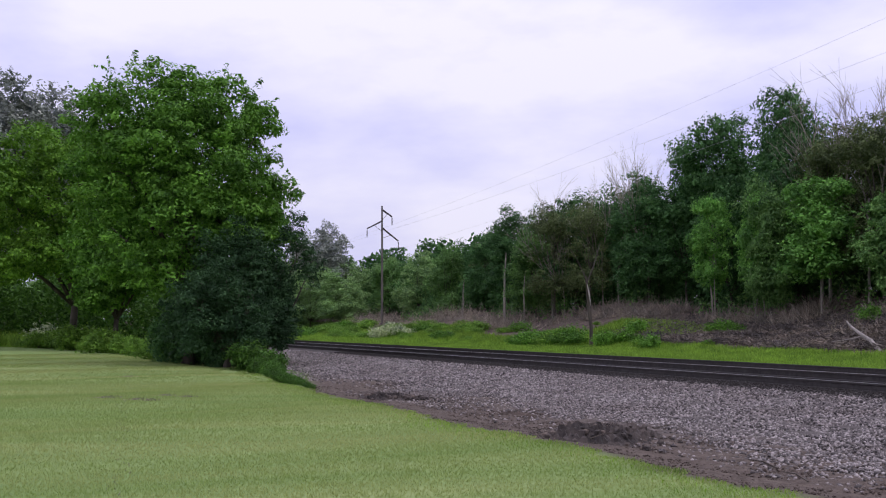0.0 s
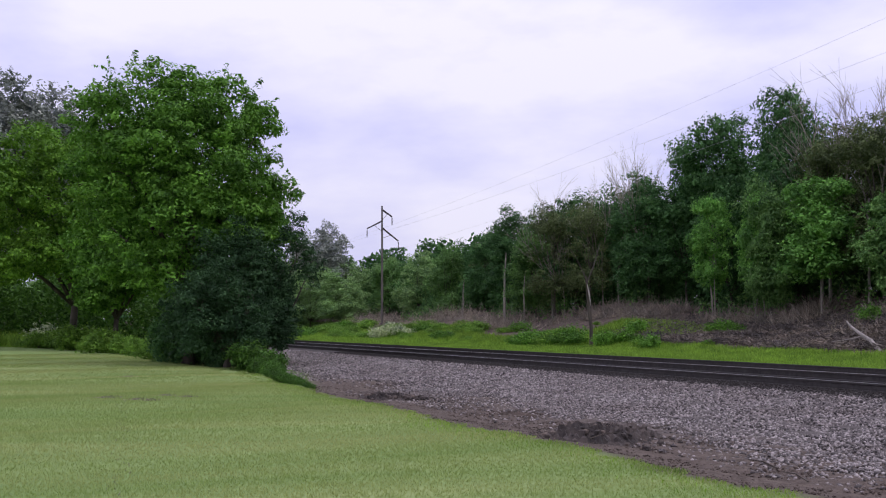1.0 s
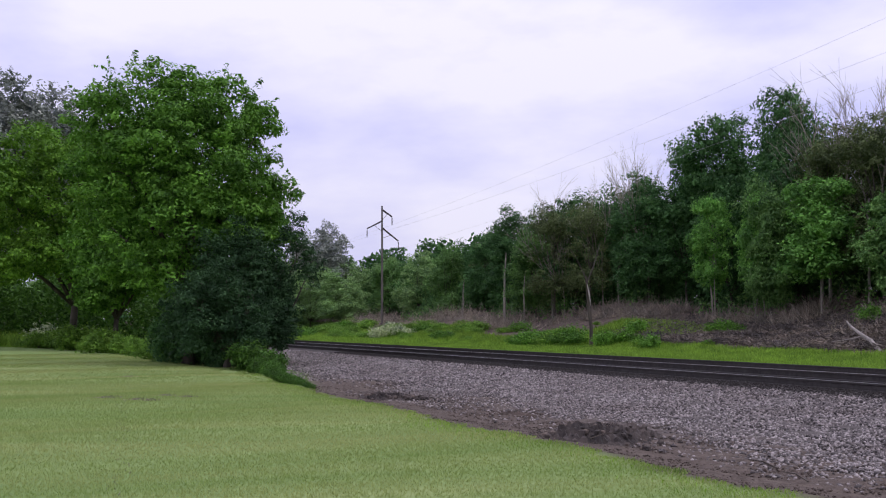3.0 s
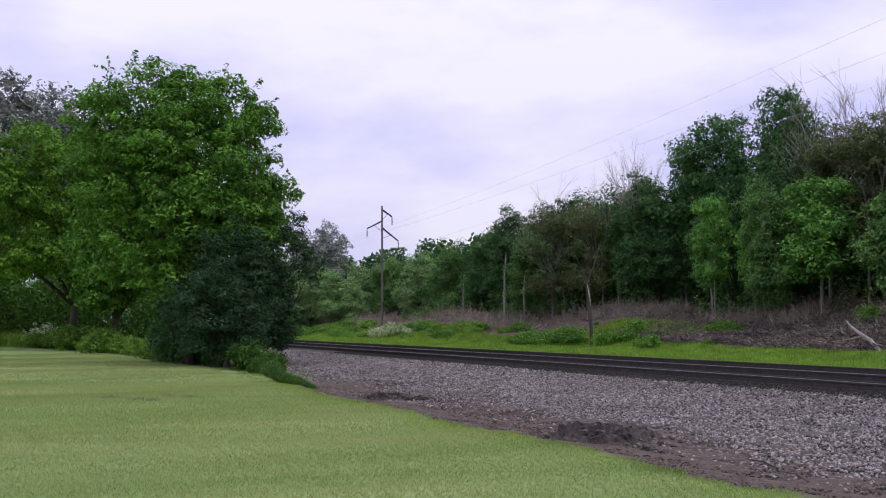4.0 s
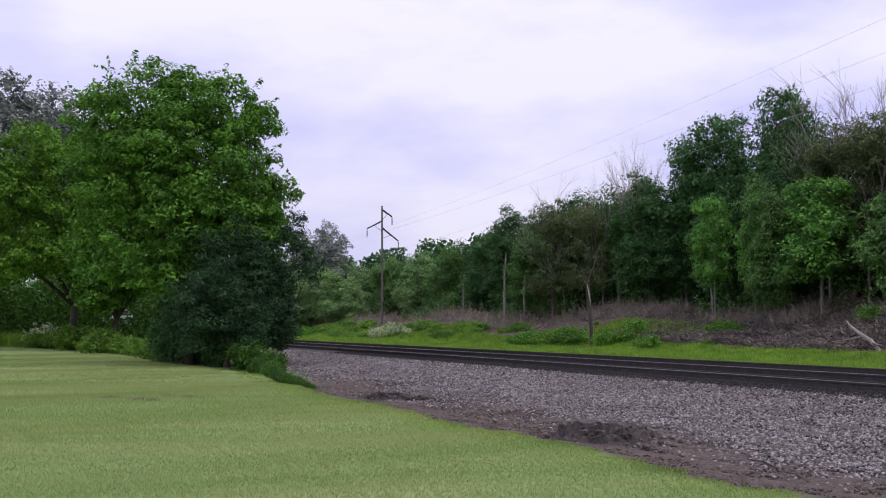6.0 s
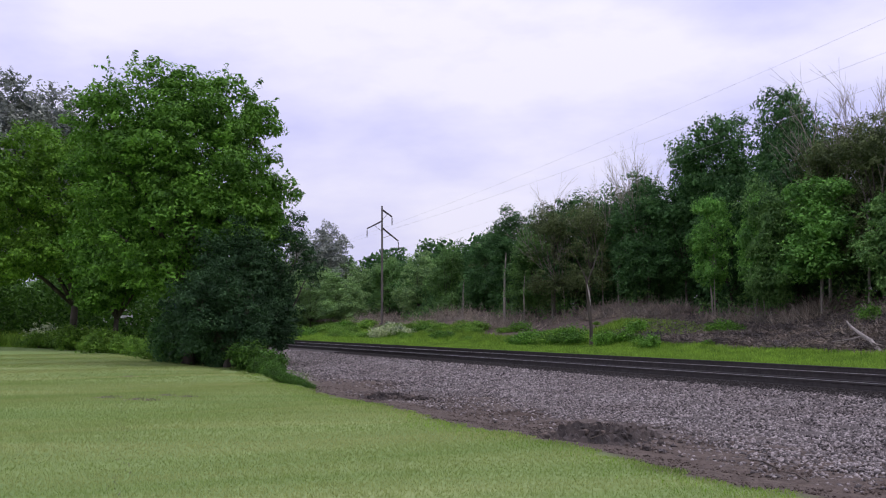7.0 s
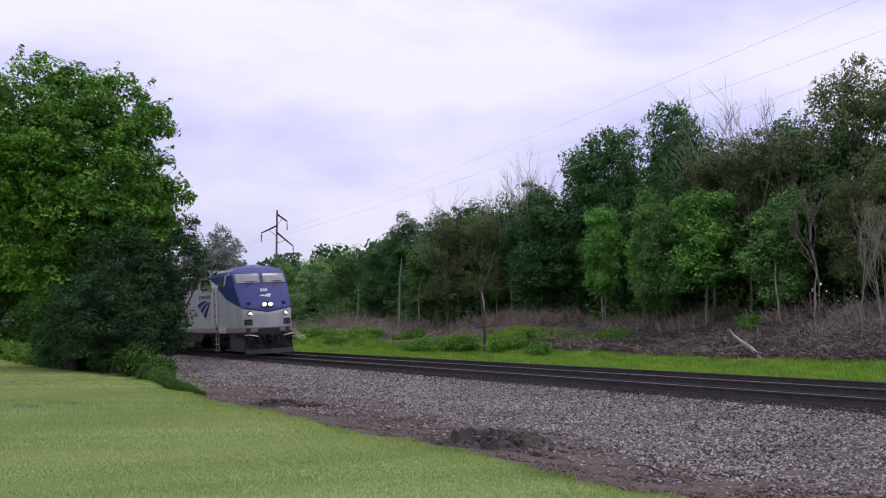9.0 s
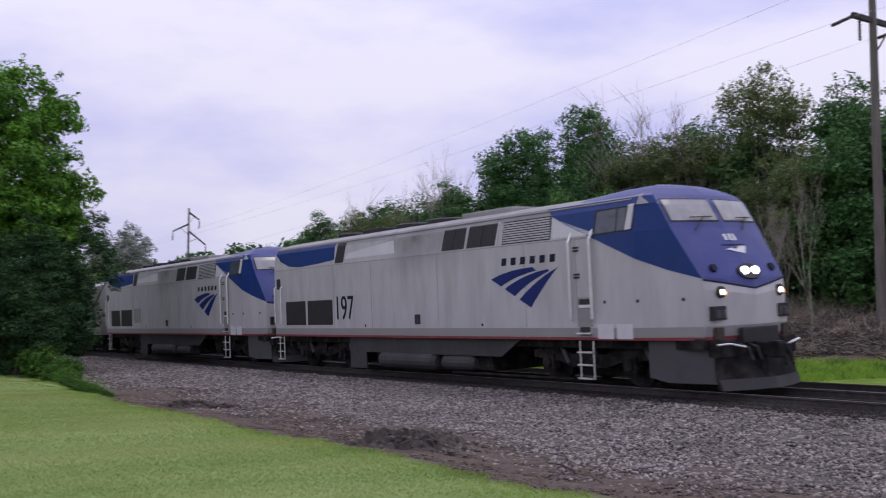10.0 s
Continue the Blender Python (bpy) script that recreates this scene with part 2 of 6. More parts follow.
M = {
    "ground": mat("ground", ground_mat),
    "grass": leaf_mat("grass_blades", (0.225, 0.295, 0.086), (0.285, 0.36, 0.12), 0.6, 0.45, 1.0, 0.36, (1.7, 0.24, 1), (0.90, 0.99, 0.86), (1.36, 1.16, 1.34)),
    "far_grass": leaf_mat("far_grass", (0.13, 0.235, 0.03), (0.27, 0.42, 0.07), 0.6, 0.4),
    "leaf_mid": leaf_mat("leaves_mid_green", (0.022, 0.082, 0.012), (0.19, 0.39, 0.056), through=0.24),
    "leaf_bright": leaf_mat("leaves_bright_green", (0.038, 0.125, 0.013), (0.24, 0.445, 0.055), through=0.24),
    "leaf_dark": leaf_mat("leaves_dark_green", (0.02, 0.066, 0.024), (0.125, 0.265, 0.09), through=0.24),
    "leaf_fresh": leaf_mat("leaves_fresh_green", (0.05, 0.16, 0.035), (0.235, 0.47, 0.105), through=0.3),
    "weed": leaf_mat("weed_leaves", (0.075, 0.18, 0.024), (0.26, 0.44, 0.075), through=0.35),
    "leaf_cedar": leaf_mat("leaves_blue_green", (0.016, 0.042, 0.02), (0.058, 0.122, 0.05), through=0.16),
    "leaf_creeper": leaf_mat("creeper_leaves", (0.02, 0.065, 0.012), (0.11, 0.23, 0.035), through=0.2),
    "leaf_olive": leaf_mat("leaves_olive", (0.05, 0.075, 0.03), (0.21, 0.26, 0.115)),
    "leaf_silver": leaf_mat("leaves_silver", (0.09, 0.115, 0.10), (0.47, 0.485, 0.485)),
    # these two greens are lightened and blued: distance haze put into the colour
    "leaf_far": leaf_mat("leaves_far_green", (0.045, 0.125, 0.036), (0.22, 0.385, 0.12)),
    "leaf_hazy": leaf_mat("leaves_hazy_green", (0.10, 0.20, 0.07), (0.34, 0.50, 0.21)),
    "flower": leaf_mat("white_flowers", (0.22, 0.30, 0.13), (0.58, 0.60, 0.46), through=0.2),
    "brush": leaf_mat("dry_twigs", (0.10, 0.082, 0.074), (0.46, 0.385, 0.345), 0.9, 0.05),
    "cut_brush": leaf_mat("rotting_cut_brush", (0.035, 0.03, 0.029), (0.25, 0.205, 0.195), 0.9, 0.05, 1.0, 0.7),
    "bark": worn("bark", (0.075, 0.062, 0.05), 0.95, scale=4, vary=0.5, bump=0.6, stretch=(1, 1, 0.25)),
    "bark_pale": worn("pale_bark", (0.26, 0.23, 0.195), 0.95, scale=4, vary=0.35, bump=0.5, stretch=(1, 1, 0.25)),
    "log": worn("bleached_wood", (0.29, 0.26, 0.23), 0.9, scale=5, vary=0.3, bump=0.4),
    "pole": worn("weathered_pole", (0.135, 0.118, 0.105), 0.9, scale=6, vary=0.3, bump=0.4, stretch=(1, 1, 0.1)),
    "arm": worn("creosoted_timber", (0.05, 0.042, 0.042), 0.9, scale=6, vary=0.3),
    "insulator": worn("brown_porcelain", (0.05, 0.035, 0.035), 0.25, scale=8, bump=0),
    "wire": worn("aluminium_wire", (0.48, 0.47, 0.52), 0.6, 0.3, scale=2, bump=0),
    "rail": worn("rusty_rail", (0.066, 0.060, 0.058), 0.75, 0.2, scale=9, vary=0.35, dirt=(0.025, 0.02, 0.018), shine=0.2),
    "rail_head": worn("polished_rail_head", (0.52, 0.50, 0.50), 0.28, 1.0, scale=8, vary=0.12, bump=0, stretch=(0.05, 1, 1)),
    "tie": worn("creosoted_tie", (0.036, 0.032, 0.030), 0.95, scale=7, vary=0.35, shine=0.1, dirt=(0.06, 0.055, 0.052), dirt_amount=0.4, bump=0.5),
    "steel": worn("rusty_steel", (0.075, 0.055, 0.045), 0.8, 0.4, scale=9, bump=0),
    "clod": worn("earth_clods", (0.11, 0.085, 0.068), 0.95, scale=5, vary=0.5, bump=0.5),
    "mud": worn("dark_mud", (0.045, 0.036, 0.031), 0.95, scale=4, vary=0.6, dirt=(0.12, 0.095, 0.08), dirt_amount=0.8, bump=0.8),
    "paint_silver": mat("silver_paint", sooty_silver),
    "paint_band": worn("grey_band_paint", (0.27, 0.262, 0.26), 0.55, 0.1, scale=1.5, vary=0.08, dirt=(0.19, 0.17, 0.16), bump=0.03),
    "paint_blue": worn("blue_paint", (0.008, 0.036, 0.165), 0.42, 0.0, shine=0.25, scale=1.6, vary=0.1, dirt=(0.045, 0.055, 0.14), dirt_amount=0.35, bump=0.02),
    # a lighter blue than paint_blue, used on the nose and the cab roof
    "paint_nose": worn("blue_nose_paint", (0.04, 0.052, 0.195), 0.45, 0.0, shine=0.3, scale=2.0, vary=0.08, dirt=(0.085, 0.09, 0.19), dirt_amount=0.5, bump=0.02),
    "paint_emblem": worn("dark_blue_emblem_paint", (0.007, 0.018, 0.125), 0.5, shine=0.2, scale=3, vary=0.1, bump=0),
    "paint_red": worn("red_stripe_paint", (0.20, 0.022, 0.032), 0.6, scale=3, vary=0.15, dirt=(0.14, 0.08, 0.08), bump=0),
    "paint_white": worn("white_paint", (0.58, 0.57, 0.58), 0.5, scale=3, vary=0.06, bump=0),
    "paint_lettering": worn("dark_blue_lettering", (0.008, 0.01, 0.028), 0.6, shine=0.2, scale=3, vary=0.1, bump=0),
    "roof": worn("grey_roof_paint", (0.27, 0.262, 0.262), 0.7, 0.0, scale=2.0, vary=0.2, dirt=(0.13, 0.12, 0.115), bump=0.1),
    "under": worn("grimy_underframe", (0.014, 0.013, 0.013), 0.85, 0.0, scale=5, vary=0.5, dirt=(0.075, 0.066, 0.058), dirt_amount=0.6, shine=0.12),
    "skirt": worn("grey_skirt_paint", (0.078, 0.078, 0.08), 0.7, 0.0, scale=2.5, vary=0.15, dirt=(0.055, 0.05, 0.046), shine=0.2),
    "tank": worn("grey_tank_paint", (0.06, 0.059, 0.059), 0.7, 0.0, scale=2.5, vary=0.2, dirt=(0.035, 0.032, 0.03), shine=0.15),
    "dark_grille": worn("dark_grille", (0.022, 0.019, 0.021), 0.6, 0.2, scale=6, vary=0.3, bump=0.1),
    "chrome": worn("bright_handrail", (0.72, 0.71, 0.70), 0.35, 0.5, scale=8, vary=0.1, bump=0),
    "rubber": worn("black_rubber", (0.018, 0.018, 0.02), 0.7, scale=6, bump=0),
    "stainless": worn("stainless_steel", (0.55, 0.54, 0.53), 0.35, 0.85, scale=1.5, vary=0.12, dirt=(0.3, 0.28, 0.26), dirt_amount=0.4, bump=0.02),
}


def stone_build(nt, p):
    geo = nt.nodes.new("ShaderNodeNewGeometry")
    r = nt.nodes.new("ShaderNodeValToRGB")
    els = r.color_ramp.elements
    els[0].color, els[1].color = (0.04, 0.035, 0.033, 1), (0.385, 0.342, 0.322, 1)
    els.new(0.55).color = (0.175, 0.153, 0.144, 1)
    nt.links.new(geo.outputs["Random Per Island"], r.inputs[0])
    g, _ = noise_ramp(nt, 0.6, [(0.35, (0.82, 0.79, 0.78)), (0.65, (1.1, 1.1, 1.1))], detail=4)
    nt.links.new(mixed(nt, r.outputs[0], g, 1.0, "MULTIPLY"), p.inputs["Base Color"])
    p.inputs["Roughness"].default_value = 0.9


M["stone"] = mat("ballast_stone", stone_build)


def glass_build(nt, p):
    p.inputs["Base Color"].default_value = (0.20, 0.205, 0.21, 1)
    p.inputs["Roughness"].default_value = 0.12
    p.inputs["Specular IOR Level"].default_value = 0.8
    col, f = noise_ramp(nt, 2.5, [(0.3, (0.21, 0.21, 0.215)), (0.7, (0.30, 0.298, 0.30))])
    nt.links.new(col, p.inputs["Base Color"])


def dark_glass_build(nt, p):
    col, f = noise_ramp(nt, 2.5, [(0.3, (0.05, 0.06, 0.08)), (0.7, (0.10, 0.11, 0.13))])
    nt.links.new(col, p.inputs["Base Color"])
    p.inputs["Roughness"].default_value = 0.08


def lit(name, colour, power):
    def build(nt, p):
        p.inputs["Base Color"].default_value = (*colour, 1)
        p.inputs["Emission Color"].default_value = (*colour, 1)
        p.inputs["Emission Strength"].default_value = power
    return mat(name, build)


M["screen"] = mat("grey_windscreen", glass_build)
M["side_glass"] = mat("cab_side_glass", dark_glass_build)
M["headlight"] = lit("lit_headlight", (1.0, 0.93, 0.93), 4.0)
M["ditch_light"] = lit("lit_ditch_light", (1.0, 0.86, 0.70), 3.0)
# no lamp: emits the warm glow that the lit ditch lamp gives its reflector
M["amber"] = lit("self_lit_warm_reflector", (1.0, 0.55, 0.22), 1.2)


# ---- mesh helpers ----
def finish(name, bm, material, parent=None, label="", smooth=False):
    me = bpy.data.meshes.new(name)
    bmesh.ops.recalc_face_normals(bm, faces=bm.faces)
    bm.to_mesh(me)
    bm.free()
    me.materials.append(M[material])
    if smooth:
        for poly in me.polygons:
            poly.use_smooth = True
    ob = new(name, me)
    ob.parent = parent
    if label:
        ob["label"] = label
    return ob


def part(name, bm, material, parent, label="", smooth=False):
    return finish(name, bm, material, parent, label, smooth)


def thing(name, at=None, label="", category="", group="", kind=""):
    ob = new(name)
    ob.empty_display_size = 0.3
    if at is not None:
        ob.matrix_basis = at
    return tagged(ob, label, category, group, kind)


def box(bm, x0, x1, y0, y1, z0, z1, bevel=0.0):
    vs = [bm.verts.new((x, y, z)) for x in (x0, x1) for y in (y0, y1) for z in (z0, z1)]
    fs = [bm.faces.new([vs[i] for i in q]) for q in ((0, 1, 3, 2), (4, 6, 7, 5), (0, 4, 5, 1), (2, 3, 7, 6), (0, 2, 6, 4), (1, 5, 7, 3))]
    if bevel:
        bmesh.ops.bevel(bm, geom=list({e for f in fs for e in f.edges}), offset=bevel, segments=2, affect="EDGES", profile=0.6)
    return bm


def boxed(*a, **k):
    return box(bmesh.new(), *a, **k)


def tube(bm, points, radii, sides=8, cap=True):
    """A round bar along points, with a radius at each."""
    rings = []
    pts = [Vector(p) for p in points]
    for i, p in enumerate(pts):
        d = (pts[min(i + 1, len(pts) - 1)] - pts[max(i - 1, 0)]).normalized()
        a = d.orthogonal().normalized() if abs(d.z) > 0.95 else d.cross(Vector((0, 0, 1))).normalized()
        b = d.cross(a)
        r = radii[i] if isinstance(radii, (list, tuple)) else radii
        rings.append([bm.verts.new(p + (a * math.cos(k * math.tau / sides) + b * math.sin(k * math.tau / sides)) * r) for k in range(sides)])
    for u, v in zip(rings, rings[1:]):
        for k in range(sides):
            bm.faces.new((u[k], u[(k + 1) % sides], v[(k + 1) % sides], v[k]))
    if cap:
        bm.faces.new(rings[0][::-1])
        bm.faces.new(rings[-1])
    return bm


def disc_y(bm, x, y0, y1, z, r, sides=20):
    """A short cylinder whose axis runs along y."""
    return tube(bm, [(x, y0, z), (x, y1, z)], r, sides)


def mesh_np(name, verts, faces, material, parent=None, kind="", label="", smooth=False):
    """A mesh from arrays: verts (n, 3), faces (m, k)."""
    verts, faces = np.asarray(verts, np.float32), np.asarray(faces, np.int32)
    me = bpy.data.meshes.new(name)
    m, k = faces.shape
    me.vertices.add(len(verts))
    me.vertices.foreach_set("co", verts.ravel())
    me.loops.add(m * k)
    me.loops.foreach_set("vertex_index", faces.ravel())
    me.polygons.add(m)
    me.polygons.foreach_set("loop_start", np.arange(0, m * k, k, dtype=np.int32))
    if smooth:
        me.polygons.foreach_set("use_smooth", np.ones(m, bool))
    me.update(calc_edges=True)
    me.materials.append(M[material])
    ob = new(name, me)
    ob.parent = parent
    return tagged(ob, label, kind=kind)


# ---- ground ----
LAWN_EDGE = [(-140, -60), (-84, -34), (-78, -19), (-73, -14.6), (-66, -10.6), (-56, -8.9), (-40, -8.0), (-31, -9.0), (-25, -9.85), (-16, -10.0), (40, -10.0)]


def lawn_edge(x):
    """How far (in y) the mown lawn reaches at x."""
    xs, ys = zip(*LAWN_EDGE)
    return np.interp(x, xs, ys)


def ground_z(x, y):
    x, y = np.asarray(x, float), np.asarray(y, float)
    z = np.interp(y, [-200, -60, -10.6, -9.9, -8.9, -6.5, -2.5, -1.75, -1.46, 1.40, 2.4, 4.4, 5.2, 15, 20, 26, 28, 36, 60, 300, 900],
                  [0.6, 0.2, -0.40, -0.43, -0.53, -0.49, -0.31, -0.20, -0.165, -0.14, -0.16, -0.145, -0.36, -0.30, 0.30, 1.55, 2.1, 3.0, 4.0, 6.0, 8.0])
    z = z + np.where(y > 15, np.clip((y - 15) / 8, 0, 1) * 0.35 * np.sin(x * 0.21 + y * 0.35), 0)
    z = z + np.clip((-x - 55) / 40, 0, 1) * np.clip((-10 - y) / 6, 0, 1) * 0.25
    return z + 0.03 * np.sin(x * 0.9 + y * 0.6) * np.clip((np.abs(y) - 2.5) / 4, 0, 1)


def build_ground():
    xs = np.unique(np.concatenate([np.linspace(-1400, -160, 24), np.arange(-160, -40, 1.5), np.arange(-40, 6, 0.5), np.arange(6, 60, 3), np.linspace(60, 1200, 20)]))
    ys = np.unique(np.concatenate([np.linspace(-900, -60, 14), np.arange(-60, -24, 3), np.arange(-24, -12, 0.8), np.arange(-12, -1.9, 0.22), [-1.75, -1.6, -1.46], np.arange(-1.1, 2.6, 0.5), np.arange(2.6, 30, 0.8), np.arange(30, 70, 4), np.linspace(70, 1400, 18)]))
    X, Y = np.meshgrid(xs, ys)
    Z = ground_z(X, Y)
    rng = np.random.RandomState(3)
    near = (Y < -2.2) & (Y > -10) & (X > -60) & (X < 8)
    Z = Z + np.where(near, rng.normal(0, 0.016, X.shape), 0)
    nx, ny = len(xs), len(ys)
    i = np.arange(nx * ny).reshape(ny, nx)
    q = np.stack([i[:-1, :-1], i[:-1, 1:], i[1:, 1:], i[1:, :-1]], -1).reshape(-1, 4)
    ob = mesh_np("ground", np.stack([X, Y, Z], -1).reshape(-1, 3), q, "ground", smooth=True)
    edge = lawn_edge(X) + 0.12 * np.sin(X * 2.1) + 0.08 * np.sin(X * 5.3 + 1)
    mown = np.clip((edge - Y) / 0.35 + 0.5, 0, 1)
    green = np.clip((np.where(X < -25, np.interp(X, [-60, -45, -31, -24], [-3.5, -4.5, -8.2, -10.0]), edge) - Y) / 0.4 + 0.5, 0, 1)
    for name, val in (("lawn", mown), ("green", green)):
        at = ob.data.attributes.new(name, "FLOAT", "POINT")
        at.data.foreach_set("value", val.astype(np.float32).ravel())
    tagged(ob, "mown lawn, gravel shoulder, rough grass and brushy bank", "ground", kind="structure")


build_ground()


# ---- the track ----
def rail_section():
    """Half of a flat-bottomed rail: y across, z down from the head."""
    return [(0.036, -0.004), (0.037, -0.034), (0.012, -0.05), (0.009, -0.145), (0.070, -0.162), (0.072, -0.180)]


def sweep_section(bm, prof, x0, x1, y, z):
    a = [bm.verts.new((x0, y + u, z + v)) for u, v in prof]
    b = [bm.verts.new((x1, y + u, z + v)) for u, v in prof]
    n = len(prof)
    for k in range(n):
        bm.faces.new((a[k], a[(k + 1) % n], b[(k + 1) % n], b[k]))
    bm.faces.new(a[::-1])
    bm.faces.new(b)


def rail_bm(x0, x1, y, z):
    half = rail_section()
    bm = bmesh.new()
    sweep_section(bm, half + [(-u, v) for u, v in half[::-1]], x0, x1, y, z)
    return bm


CANT = 0.08
X_END0, X_END1 = -420.0, 120.0


def build_track():
    tr = thing("railway_track", pose(0, 0, 0), "steel rails on dark timber ties in grey ballast", "railway track")
    for y, z in ((-0.755, 0.0), (0.755, CANT)):
        r = part("rail", rail_bm(X_END0, X_END1, y, z - 0.004), "rail", tr)
        bm = bmesh.new()
        box(bm, X_END0, X_END1, y - 0.034, y + 0.034, z - 0.0035, z, 0)
        part("running_surface", bm, "rail_head", r, "polished top of the rail")
    proto = None
    rng = random.Random(5)
    for i in range(170):
        x = -88 + i * 0.56
        if proto is None:
            bm = boxed(-0.115, 0.115, -1.32, 1.32, -0.19, 0, bevel=0.012)
            t = part("tie", bm, "tie", tr)
            proto = t
        else:
            t = new("tie", proto.data)
            t.parent = tr
        t.matrix_basis = pose(x, rng.uniform(-0.04, 0.04), -0.17 + CANT / 2, 1.7, 0, rng.uniform(-0.8, 0.8))
    # plates and anchors on the near rail, where they can be told apart
    plate = None
    for i in range(120):
        x = -60 + i * 0.56
        if plate is None:
            bm = boxed(-0.09, 0.09, -0.17, 0.17, 0, 0.02)
            box(bm, -0.03, -0.005, -0.13, -0.10, 0.02, 0.055)
            box(bm, 0.005, 0.03, 0.10, 0.13, 0.02, 0.055)
            box(bm, 0.10, 0.125, -0.09, 0.09, 0.0, 0.05)
            p = part("tie_plate", bm, "steel", tr)
            plate = p
        else:
            p = new("tie_plate", plate.data)
            p.parent = tr
        p.matrix_basis = pose(x, -0.755, -0.20)
    # a spare rail laid along the far shoulder
    spare = thing("spare_rail", pose(0, 4.0, -0.132), "old dark rail lying along the far ballast shoulder", "rail")
    part("rail_length", rail_bm(-300, 60, 0, 0.165), "rail", spare)


build_track()


def stones(name, n, x0, x1, y0, y1, size, seed, label, material="stone"):
    """Crushed stones: lumpy eight-faced pieces, lying in the ground's surface."""
    rng = np.random.RandomState(seed)
    x = rng.uniform(x0, x1, n)
    y = rng.uniform(y0, y1, n)
    # fewer stones where the dirt shows through
    keep = (material == "clod") | (y > np.interp(x, [-60, -22, -13, -5], [-6.6, -6.7, -7.5, -7.8]) + 0.35 * np.sin(x * 0.8) + rng.normal(0, 0.25, n)) | (rng.rand(n) < 0.16 + 0.1 * np.sin(x * 0.5))
    x, y = x[keep], y[keep]
    n = len(x)
    z = ground_z(x, y)
    oct_v = np.array([(1, 0, 0), (-1, 0, 0), (0, 1, 0), (0, -1, 0), (0, 0, 1), (0, 0, -1)], float)
    oct_f = np.array([(0, 2, 4), (2, 1, 4), (1, 3, 4), (3, 0, 4), (2, 0, 5), (1, 2, 5), (3, 1, 5), (0, 3, 5)])
    v = oct_v[None] * rng.uniform(0.55, 1.25, (n, 6, 1)) + rng.normal(0, 0.18, (n, 6, 3))
    a, b = rng.uniform(0, math.tau, n), rng.uniform(-0.8, 0.8, n)
    ca, sa, cb, sb = np.cos(a), np.sin(a), np.cos(b), np.sin(b)
    zero, one = np.zeros(n), np.ones(n)
    rz = np.stack([np.stack([ca, -sa, zero], -1), np.stack([sa, ca, zero], -1), np.stack([zero, zero, one], -1)], 1)
    rx = np.stack([np.stack([one, zero, zero], -1), np.stack([zero, cb, -sb], -1), np.stack([zero, sb, cb], -1)], 1)
    r = size * rng.uniform(0.6, 1.35, n)
    v = np.einsum("nij,nkj->nki", rz @ rx, v * (1, 0.8, 0.7)) * r[:, None, None]
    v += np.stack([x, y, z + r * 0.25], -1)[:, None]
    f = oct_f[None] + 6 * np.arange(n)[:, None, None]
    ob = mesh_np(name, v.reshape(-1, 3), f.reshape(-1, 3), material)
    tagged(ob, label, "ballast", kind="stuff")


stones("ballast", 62000, -26, -4, -8.8, -1.80, 0.033, 11, "grey crushed stone ballast beside the track")
stones("ballast", 40000, -60, -26, -8.0, -1.80, 0.042, 12, "grey crushed stone ballast beside the track")
stones("earth_clods", 9000, -28, -5, -9.9, -6.8, 0.022, 15, "small clods of brown earth along the ditch", "clod")
# oil stain plus the shaded strip beyond the tie ends, both as dark stones
stones("fouled_ballast", 24000, -50, -2, -1.88, -0.86, 0.02, 16, "dark oil-stained stone around the tie ends, shade there put into its colour", "tie")
stones("ballast", 7000, -60, 2, 1.4, 3.6, 0.03, 14, "dark grey crushed stone on the far shoulder", "tie")


# ---- plants ----
def leaves(rng, centres, size, flat=0.35, stretch=1.0, facing=None):
    """Two-triangle leaves at the given centres: verts, faces."""
    n = len(centres)
    # faces turned more or less to the sky, and out of their clump
    up = rng.normal(0, 1, (n, 3)) * (1.0 if facing is None else 0.55) + (0, 0, 0.9 if facing is None else 0.45)
    if facing is not None:
        up += facing * 0.8
    up /= np.linalg.norm(up, axis=1, keepdims=True)
    d = rng.normal(0, 1, (n, 3))
    d -= up * (d * up).sum(1, keepdims=True)
    d /= np.linalg.norm(d, axis=1, keepdims=True)
    e = np.cross(up, d)
    s = size * rng.uniform(0.6, 1.4, (n, 1))
    w = s * rng.uniform(0.35, 0.6, (n, 1))
    k = np.cross(d, e)
    v = np.stack([centres - d * s * stretch, centres + e * w + k * s * flat * 0.4, centres + d * s * stretch, centres - e * w + k * s * flat * 0.4], 1)
    f = np.arange(4 * n).reshape(n, 4)
    return v.reshape(-1, 3), f


